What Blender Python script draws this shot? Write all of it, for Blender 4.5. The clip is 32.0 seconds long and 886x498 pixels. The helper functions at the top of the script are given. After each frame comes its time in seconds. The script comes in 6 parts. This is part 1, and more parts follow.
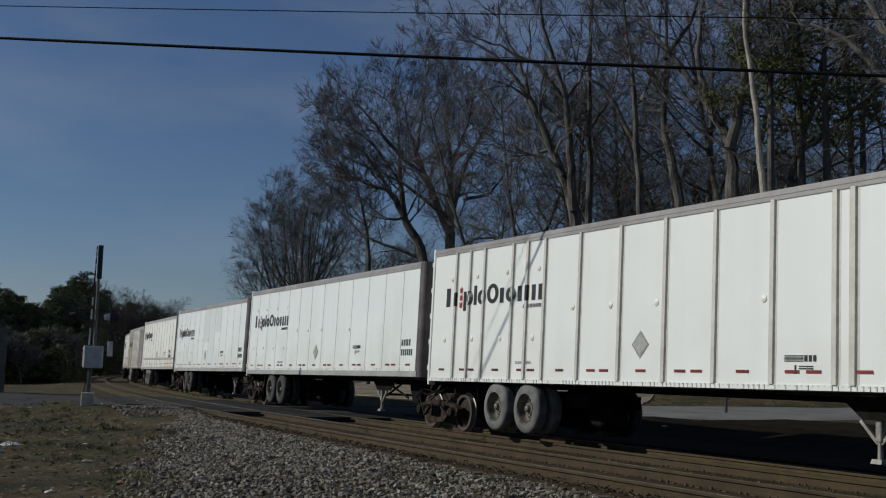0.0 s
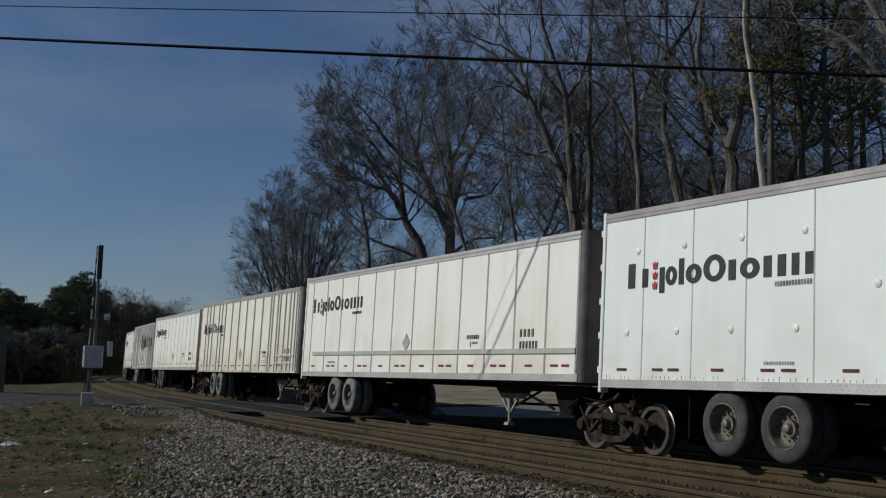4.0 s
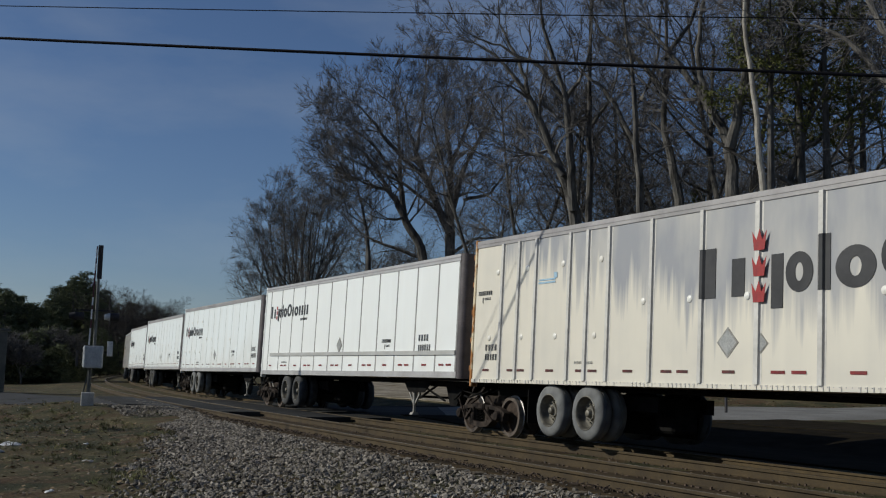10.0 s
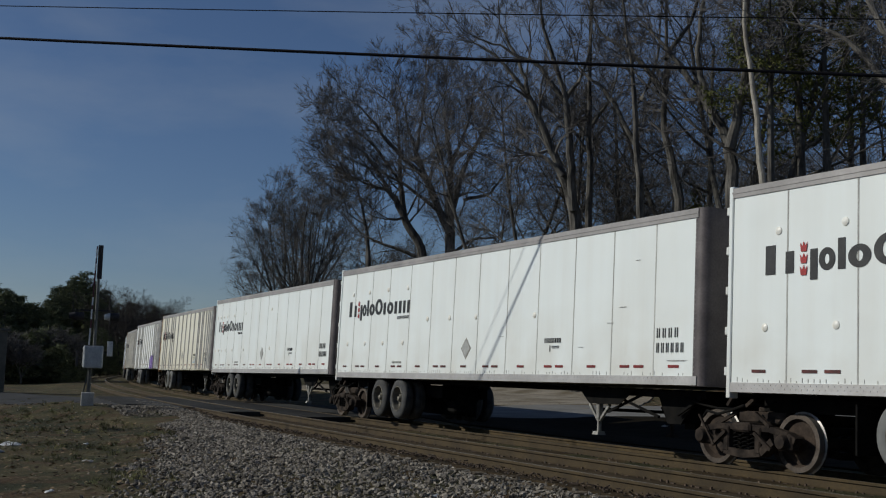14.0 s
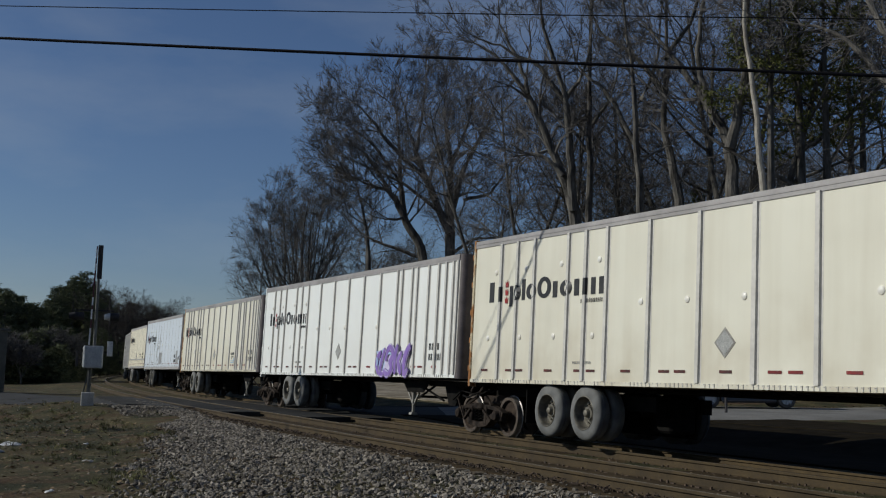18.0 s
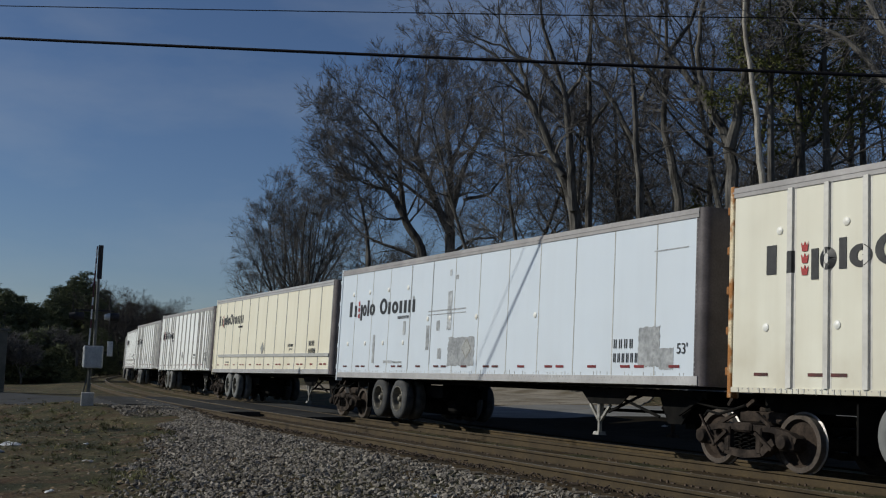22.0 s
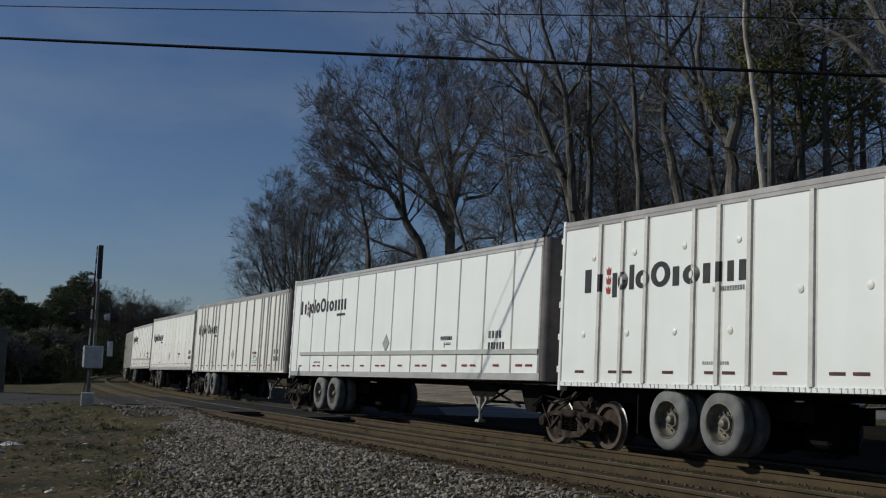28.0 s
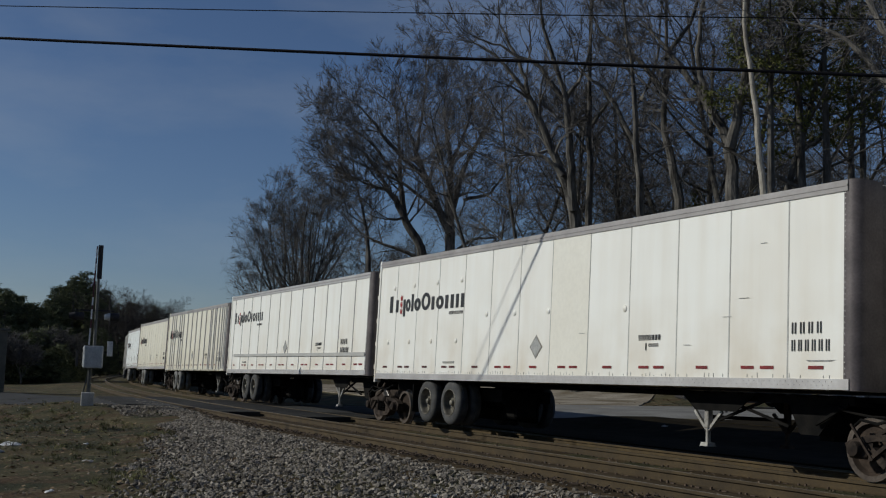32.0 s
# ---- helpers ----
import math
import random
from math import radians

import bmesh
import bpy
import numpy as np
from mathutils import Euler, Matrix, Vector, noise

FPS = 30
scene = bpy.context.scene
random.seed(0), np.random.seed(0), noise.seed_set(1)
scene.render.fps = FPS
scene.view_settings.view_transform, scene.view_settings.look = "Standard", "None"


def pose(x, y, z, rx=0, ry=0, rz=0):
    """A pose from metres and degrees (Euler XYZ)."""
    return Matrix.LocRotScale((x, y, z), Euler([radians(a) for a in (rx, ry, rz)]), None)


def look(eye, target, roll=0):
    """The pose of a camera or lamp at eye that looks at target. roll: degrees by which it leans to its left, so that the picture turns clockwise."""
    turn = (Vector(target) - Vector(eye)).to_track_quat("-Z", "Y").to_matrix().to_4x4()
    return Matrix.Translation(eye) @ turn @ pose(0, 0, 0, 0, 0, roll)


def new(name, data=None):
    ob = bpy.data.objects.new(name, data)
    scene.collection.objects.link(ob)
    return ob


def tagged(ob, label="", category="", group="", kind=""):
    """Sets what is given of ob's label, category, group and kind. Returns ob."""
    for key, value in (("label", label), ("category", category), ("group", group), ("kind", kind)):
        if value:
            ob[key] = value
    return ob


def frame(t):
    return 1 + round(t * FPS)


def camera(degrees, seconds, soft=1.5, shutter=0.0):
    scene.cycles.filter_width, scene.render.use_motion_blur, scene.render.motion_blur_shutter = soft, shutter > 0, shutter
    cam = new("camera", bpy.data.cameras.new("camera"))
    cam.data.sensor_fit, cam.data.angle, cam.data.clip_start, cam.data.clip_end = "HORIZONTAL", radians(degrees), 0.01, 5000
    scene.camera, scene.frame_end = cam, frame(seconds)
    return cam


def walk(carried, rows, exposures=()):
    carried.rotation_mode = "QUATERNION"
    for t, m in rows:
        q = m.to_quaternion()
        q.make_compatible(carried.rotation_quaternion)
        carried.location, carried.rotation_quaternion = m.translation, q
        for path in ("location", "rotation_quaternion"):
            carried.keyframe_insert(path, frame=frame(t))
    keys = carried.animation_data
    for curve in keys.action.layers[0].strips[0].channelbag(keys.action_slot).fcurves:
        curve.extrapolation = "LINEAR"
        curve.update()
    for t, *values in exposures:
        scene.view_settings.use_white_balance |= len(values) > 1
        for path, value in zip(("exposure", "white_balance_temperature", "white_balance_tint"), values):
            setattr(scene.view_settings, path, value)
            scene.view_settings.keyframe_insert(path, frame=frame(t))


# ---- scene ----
# ---- camera ----
cam = camera(44.51, 32.0, soft=1.15)
EYE = Vector((0.0, -11.04, 1.22))
YAW, TILT = radians(61.29), radians(6.6)
AIM = EYE + Vector((-math.sin(YAW) * math.cos(TILT), math.cos(YAW) * math.cos(TILT), math.sin(TILT)))
walk(cam, [(0.0, look(EYE, AIM, 1.43)), (32.0, look(EYE, AIM, 1.43))], exposures=[(t, e, 6590, 5) for t, e in ((0, -0.12), (3, -0.12), (5.5, -0.04), (8, -0.02), (9, 0.05), (10, 0.12), (11, -0.05), (12.5, -0.1), (13, -0.08), (14, -0.12), (17, -0.1), (18, 0.0), (20, 0.0), (21, 0.06), (23, 0.05), (24, 0.05), (25, -0.05), (28, -0.09), (29, -0.06), (30, -0.1), (31, -0.08), (32, -0.09))])

# ---- light ----
SUN_UP, SUN_WAY = radians(30), Vector((0.46, 0.888, 0.0))   # the way the light goes over the ground
world = bpy.data.worlds.new("sky")
scene.world = world
world.use_nodes = True
wn, wl = world.node_tree.nodes, world.node_tree.links
sky = wn.new("ShaderNodeTexSky")
sky.sky_type, sky.sun_disc = "NISHITA", False
sky.sun_elevation = SUN_UP
sky.sun_rotation = math.atan2(-SUN_WAY.x, -SUN_WAY.y)
sky.air_density, sky.dust_density, sky.ozone_density = 1.0, 0.15, 4.0
wn["Background"].inputs[1].default_value = 0.0465
tint = wn.new("ShaderNodeMix")
tint.data_type, tint.blend_type = "RGBA", "MULTIPLY"
tint.inputs[0].default_value, tint.inputs[7].default_value = 1.0, (1.0, 1.02, 1.22, 1)
# thin high cloud
wc, wm, wt, wr, wx = (wn.new("ShaderNode" + q) for q in ("TexCoord", "Mapping", "TexNoise", "MapRange", "Mix"))
wm.inputs["Scale"].default_value, wm.inputs["Rotation"].default_value = (1.2, 2.2, 7.0), (0.15, 0.35, 0.4)
wt.inputs["Scale"].default_value, wt.inputs["Detail"].default_value, wt.inputs["Roughness"].default_value = 1.6, 7, 0.55
wr.inputs[1].default_value, wr.inputs[2].default_value, wr.inputs[4].default_value = 0.44, 0.8, 0.25
wx.data_type = "RGBA"
wx.inputs[7].default_value = (7.0, 7.6, 8.6, 1)
wl.new(wc.outputs["Generated"], wm.inputs[0]), wl.new(wm.outputs[0], wt.inputs["Vector"]), wl.new(wt.outputs[0], wr.inputs[0])
wl.new(sky.outputs[0], tint.inputs[6]), wl.new(tint.outputs[2], wx.inputs[6]), wl.new(wr.outputs[0], wx.inputs[0])
wl.new(wx.outputs[2], wn["Background"].inputs[0])
sun = new("sun", bpy.data.lights.new("sun", "SUN"))
sun.data.energy, sun.data.angle, sun.data.color = 3.05, radians(0.5), (1.0, 0.96, 0.90)
sun.matrix_basis = look((0, 0, 60), Vector((0, 0, 60)) + SUN_WAY * math.cos(SUN_UP) - Vector((0, 0, math.sin(SUN_UP))))


# ---- materials ----
def shade(name, rough=0.6, metal=0.0, spec=0.5):
    m = bpy.data.materials.new(name)
    m.use_nodes = True
    b = m.node_tree.nodes["Principled BSDF"]
    b.inputs["Roughness"].default_value, b.inputs["Metallic"].default_value = rough, metal
    b.inputs["Specular IOR Level"].default_value = spec
    return m, m.node_tree.nodes, m.node_tree.links, b


def mottled(name, a, b, scale=4.0, fine=60.0, rough=0.8, metal=0.0, bump=0.3, depth=0.01, spread=0.15, spec=0.4, lo=0.35, hi=0.65, stretch=(1, 1, 1)):
    """Two colours blended by noise, darker and lighter grain over it, relief, and a small change from piece to piece."""
    m, n, l, p = shade(name, rough, metal, spec)
    co = n.new("ShaderNodeTexCoord")
    mp = n.new("ShaderNodeMapping")
    mp.inputs["Scale"].default_value = stretch
    l.new(co.outputs["Object"], mp.inputs[0])
    n1, n2 = n.new("ShaderNodeTexNoise"), n.new("ShaderNodeTexNoise")
    n1.inputs["Scale"].default_value, n1.inputs["Detail"].default_value = scale, 6
    n2.inputs["Scale"].default_value, n2.inputs["Detail"].default_value = fine, 4
    l.new(mp.outputs[0], n1.inputs["Vector"]), l.new(mp.outputs[0], n2.inputs["Vector"])
    ramp = n.new("ShaderNodeMapRange")
    ramp.inputs[1].default_value, ramp.inputs[2].default_value = lo, hi
    l.new(n1.outputs[0], ramp.inputs[0])
    mix = n.new("ShaderNodeMix")
    mix.data_type = "RGBA"
    mix.inputs[6].default_value, mix.inputs[7].default_value = (*a, 1), (*b, 1)
    l.new(ramp.outputs[0], mix.inputs[0])
    grain = n.new("ShaderNodeMapRange")
    grain.inputs[1].default_value, grain.inputs[2].default_value = 0.3, 0.7
    grain.inputs[3].default_value, grain.inputs[4].default_value = 1 - spread * 1.6, 1 + spread * 1.6
    l.new(n2.outputs[0], grain.inputs[0])
    info = n.new("ShaderNodeObjectInfo")
    vary = n.new("ShaderNodeMapRange")
    vary.inputs[3].default_value, vary.inputs[4].default_value = 1 - spread, 1 + spread
    l.new(info.outputs["Random"], vary.inputs[0])
    mul = n.new("ShaderNodeMath")
    mul.operation = "MULTIPLY"
    l.new(grain.outputs[0], mul.inputs[0]), l.new(vary.outputs[0], mul.inputs[1])
    tone = n.new("ShaderNodeVectorMath")
    tone.operation = "SCALE"
    l.new(mix.outputs[2], tone.inputs[0]), l.new(mul.outputs[0], tone.inputs["Scale"])
    l.new(tone.outputs[0], p.inputs["Base Color"])
    bp = n.new("ShaderNodeBump")
    bp.inputs["Strength"].default_value, bp.inputs["Distance"].default_value = bump, depth
    l.new(n2.outputs[0], bp.inputs["Height"]), l.new(bp.outputs[0], p.inputs["Normal"])
    return m


def paint(name, clean, dirt, amount=0.35, rough=0.42, low=0.5, top=0.0):
    """Trailer paint: road film that thickens to the lower edge, rain streaks down from the roof, scuffs."""
    m, n, l, p = shade(name, rough, 0.0, 0.4)
    co = n.new("ShaderNodeTexCoord")
    info = n.new("ShaderNodeObjectInfo")
    off = n.new("ShaderNodeVectorMath")
    off.operation = "ADD"
    l.new(co.outputs["Object"], off.inputs[0]), l.new(info.outputs["Random"], off.inputs[1])

    def noise_at(scale, stretch, detail=5):
        mp, t = n.new("ShaderNodeMapping"), n.new("ShaderNodeTexNoise")
        mp.inputs["Scale"].default_value = stretch
        t.inputs["Scale"].default_value, t.inputs["Detail"].default_value = scale, detail
        l.new(off.outputs[0], mp.inputs[0]), l.new(mp.outputs[0], t.inputs["Vector"])
        return t.outputs[0]

    def ramp(value, a, b, c=0.0, d=1.0):
        r = n.new("ShaderNodeMapRange")
        for i, v in enumerate((a, b, c, d)):
            r.inputs[i + 1].default_value = v
        l.new(value, r.inputs[0])
        return r.outputs[0]

    def op(kind, a, b):
        r = n.new("ShaderNodeMath")
        r.operation, r.use_clamp = kind, True
        for i, v in enumerate((a, b)):
            if isinstance(v, float):
                r.inputs[i].default_value = v
            else:
                l.new(v, r.inputs[i])
        return r.outputs[0]

    xyz = n.new("ShaderNodeSeparateXYZ")
    l.new(co.outputs["Object"], xyz.inputs[0])
    streak = ramp(noise_at(1.3, (2.6, 1, 0.16)), 0.42, 0.78)
    film = op("MULTIPLY", ramp(xyz.outputs[2], 2.6, 1.1), ramp(noise_at(1.1, (1, 1, 1)), 0.3, 0.7))
    # soot that hangs down from the roof in drips, lower and lower towards the front
    reach = n.new("ShaderNodeMath")
    reach.operation = "ADD"
    l.new(xyz.outputs[2], reach.inputs[0]), l.new(ramp(xyz.outputs[0], 1.5, 8.0, 0.3, 1.85), reach.inputs[1])
    drip = n.new("ShaderNodeMath")
    drip.operation = "ADD"
    l.new(reach.outputs[0], drip.inputs[0]), l.new(ramp(noise_at(1.5, (4, 1, 0.12), 7), 0.3, 0.7, -0.55, 0.55), drip.inputs[1])
    roofy = op("MULTIPLY", op("MULTIPLY", ramp(drip.outputs[0], 3.75, 4.35), ramp(xyz.outputs[0], 1.15, 1.25)), ramp(noise_at(0.9, (1.5, 1, 0.5)), 0.35, 0.6, 0.55, 1.0))
    blotch = ramp(noise_at(0.55, (1, 1, 1)), 0.4, 0.75)
    total = op("ADD", op("ADD", op("MULTIPLY", streak, amount * 0.6), op("MULTIPLY", film, low * amount * 2)),
               op("ADD", op("MULTIPLY", blotch, amount * 0.6), op("MULTIPLY", roofy, top)))
    mix = n.new("ShaderNodeMix")
    mix.data_type = "RGBA"
    mix.inputs[6].default_value, mix.inputs[7].default_value = (*clean, 1), (*dirt, 1)
    l.new(total, mix.inputs[0]), l.new(mix.outputs[2], p.inputs["Base Color"])
    l.new(ramp(noise_at(3.0, (1, 1, 1)), 0.3, 0.7, rough - 0.1, rough + 0.2), p.inputs["Roughness"])
    bp = n.new("ShaderNodeBump")
    bp.inputs["Strength"].default_value, bp.inputs["Distance"].default_value = 0.25, 0.02
    l.new(noise_at(1.3, (1, 1, 1), 2), bp.inputs["Height"]), l.new(bp.outputs[0], p.inputs["Normal"])
    return m


PAINTS = {
    "white": paint("white_paint", (0.82, 0.825, 0.785), (0.55, 0.47, 0.35), 0.33, low=0.8),
    "cool": paint("cool_white_paint", (0.775, 0.82, 0.815), (0.56, 0.53, 0.46), 0.27, low=0.9),
    "bright": paint("bright_white_paint", (0.80, 0.82, 0.80), (0.58, 0.56, 0.51), 0.2, low=0.8),
    "blue": paint("bluish_white_paint", (0.595, 0.655, 0.715), (0.50, 0.53, 0.56), 0.25),
    "cream": paint("cream_paint", (0.73, 0.71, 0.60), (0.45, 0.39, 0.28), 0.38, low=0.7),
    "yellow": paint("yellowed_paint", (0.765, 0.725, 0.585), (0.58, 0.515, 0.37), 0.35),
    "dingy": paint("dingy_white_paint", (0.80, 0.78, 0.70), (0.46, 0.37, 0.24), 0.40, low=0.9),
    "streaked": paint("streaked_white_paint", (0.79, 0.785, 0.74), (0.42, 0.38, 0.31), 0.36, low=0.5),
    "sooty": paint("sooty_paint", (0.70, 0.655, 0.55), (0.31, 0.315, 0.33), 0.2, low=0.35, top=0.95),
}
RAIL_ALU = mottled("weathered_aluminium", (0.50, 0.49, 0.48), (0.40, 0.385, 0.375), 1.5, 14, 0.5, 0.35, 0.1, 0.004, 0.04)
TOP_ALU = mottled("dull_top_rail", (0.36, 0.345, 0.34), (0.26, 0.25, 0.245), 1.2, 14, 0.6, 0.2, 0.1, 0.004, 0.04)
POST_ALU = mottled("grey_post_metal", (0.52, 0.50, 0.46), (0.61, 0.59, 0.545), 1.5, 14, 0.5, 0.1, 0.1, 0.004, 0.05)
NOSEFRONT = mottled("dark_front_metal", (0.085, 0.078, 0.08), (0.05, 0.045, 0.046), 2, 30, 0.6)
RUBALU = mottled("pale_rub_rail", (0.47, 0.465, 0.44), (0.40, 0.395, 0.37), 1.5, 14, 0.5, 0.2, 0.05, 0.002, 0.03)
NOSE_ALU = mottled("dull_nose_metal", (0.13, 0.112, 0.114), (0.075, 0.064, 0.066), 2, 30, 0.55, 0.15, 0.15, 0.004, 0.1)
SEAM = mottled("dark_seam", (0.21, 0.206, 0.20), (0.29, 0.285, 0.275), 5, 40, 0.8)
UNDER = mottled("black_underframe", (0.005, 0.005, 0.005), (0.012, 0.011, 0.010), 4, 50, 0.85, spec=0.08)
RUBBER = mottled("road_worn_rubber", (0.035, 0.036, 0.038), (0.07, 0.069, 0.066), 5, 60, 0.85)
DUSTYRUBBER = mottled("dusty_rubber", (0.185, 0.187, 0.182), (0.105, 0.107, 0.105), 4, 16, 0.9, spread=0.08)
RIM = mottled("dusty_steel_rim", (0.20, 0.185, 0.15), (0.07, 0.064, 0.052), 5, 18, 0.6, 0.3)
GEAR = mottled("grey_gear_metal", (0.32, 0.31, 0.285), (0.19, 0.18, 0.16), 6, 40, 0.6, 0.2)
CASTING = mottled("brown_cast_steel", (0.052, 0.040, 0.032), (0.020, 0.016, 0.014), 6, 30, 0.9, 0.0, spec=0.12)
WHEEL = mottled("worn_wheel_steel", (0.06, 0.044, 0.034), (0.028, 0.021, 0.017), 5, 30, 0.85, 0.0, spec=0.12)
WHEELRIM = mottled("worn_wheel_rim", (0.11, 0.09, 0.075), (0.06, 0.048, 0.04), 5, 30, 0.75, 0.1, spec=0.2)
TREAD = mottled("worn_tread", (0.34, 0.32, 0.30), (0.2, 0.19, 0.18), 5, 20, 0.45, 0.6)
RUST = mottled("rusted_cream_paint", (0.60, 0.52, 0.36), (0.30, 0.13, 0.04), 5, 60, 0.85, lo=0.4, hi=0.55)
BLACK = mottled("black_lettering", (0.015, 0.015, 0.017), (0.03, 0.03, 0.03), 6, 60, 0.5)
GREYMARK = mottled("grey_decal", (0.26, 0.27, 0.26), (0.36, 0.36, 0.35), 8, 60, 0.6)
REFLECTOR = mottled("dull_red_reflector", (0.24, 0.022, 0.022), (0.15, 0.02, 0.02), 8, 60, 0.45)
DULLREFL = mottled("darker_red_reflector", (0.12, 0.022, 0.02), (0.06, 0.02, 0.018), 8, 30, 0.6)
RED = mottled("red_decal", (0.40, 0.035, 0.03), (0.28, 0.03, 0.03), 8, 60, 0.45)
WHITEMARK = mottled("white_tape", (0.75, 0.75, 0.73), (0.6, 0.6, 0.58), 8, 60, 0.4)
BLUEMARK = mottled("faded_blue_decal", (0.25, 0.45, 0.62), (0.4, 0.55, 0.65), 8, 60, 0.6)
RAILSIDE = mottled("rusty_rail", (0.070, 0.047, 0.019), (0.045, 0.030, 0.013), 3, 40, 0.8, 0.1)
RAILTOP = mottled("rail_head", (0.15, 0.122, 0.085), (0.10, 0.08, 0.055), 3, 14, 0.6, 0.3)
TIE = mottled("weathered_tie", (0.10, 0.075, 0.045), (0.06, 0.045, 0.03), 5, 50, 0.9, stretch=(1, 5, 1))
SPIKE = mottled("dark_spike", (0.05, 0.035, 0.025), (0.09, 0.06, 0.04), 8, 60, 0.8)
STONE = mottled("ballast_stone", (0.205, 0.185, 0.155), (0.115, 0.10, 0.085), 6, 40, 0.95, spec=0.1)
ASPHALT = mottled("asphalt", (0.24, 0.235, 0.222), (0.17, 0.166, 0.155), 0.7, 30, 0.95, spec=0.1)
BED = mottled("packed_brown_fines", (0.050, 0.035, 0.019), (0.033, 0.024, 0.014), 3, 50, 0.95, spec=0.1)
BROWNSTONE = mottled("brown_stone", (0.12, 0.09, 0.06), (0.075, 0.056, 0.038), 6, 40, 0.9)
FADEBLACK = mottled("faded_black_lettering", (0.024, 0.024, 0.026), (0.04, 0.04, 0.042), 2, 14, 0.6, spread=0.06)
PALEGRAVEL = mottled("pale_gravel", (0.27, 0.24, 0.195), (0.13, 0.108, 0.075), 0.5, 9, 0.95, spec=0.1, spread=0.25)
# near-black ground colour that stands in for deep shade
SHADEGROUND = mottled("shade_dark_ground", (0.009, 0.007, 0.004), (0.019, 0.015, 0.009), 2, 30, 1.0, spec=0.05)
DARKROAD = mottled("darker_asphalt", (0.072, 0.073, 0.074), (0.05, 0.05, 0.05), 0.7, 30, 0.95, spec=0.1)
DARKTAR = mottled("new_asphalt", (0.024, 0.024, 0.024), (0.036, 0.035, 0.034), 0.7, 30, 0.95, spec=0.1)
BARK = mottled("grey_bark", (0.135, 0.126, 0.112), (0.04, 0.037, 0.033), 3, 14, 0.95, 0, 0.9, 0.05, stretch=(1, 1, 0.25))
PALEBARK = mottled("pale_bark", (0.36, 0.335, 0.285), (0.20, 0.18, 0.155), 2, 12, 0.9, 0, 0.4, 0.02, stretch=(1, 1, 0.4))
TWIG = mottled("twig", (0.133, 0.124, 0.117), (0.074, 0.069, 0.066), 1, 8, 0.95)
# needles of the far trees, lightened: distance haze put into the colour
FARNEEDLE = mottled("hazed_pine_needles", (0.09, 0.102, 0.058), (0.135, 0.145, 0.085), 1, 8, 0.95, spec=0.05)
NEEDLE = mottled("pine_needles", (0.085, 0.094, 0.034), (0.12, 0.126, 0.045), 1, 8, 0.95, spec=0.05)
CABINET = mottled("galvanised_cabinet", (0.42, 0.44, 0.46), (0.34, 0.36, 0.38), 4, 40, 0.5, 0.5)


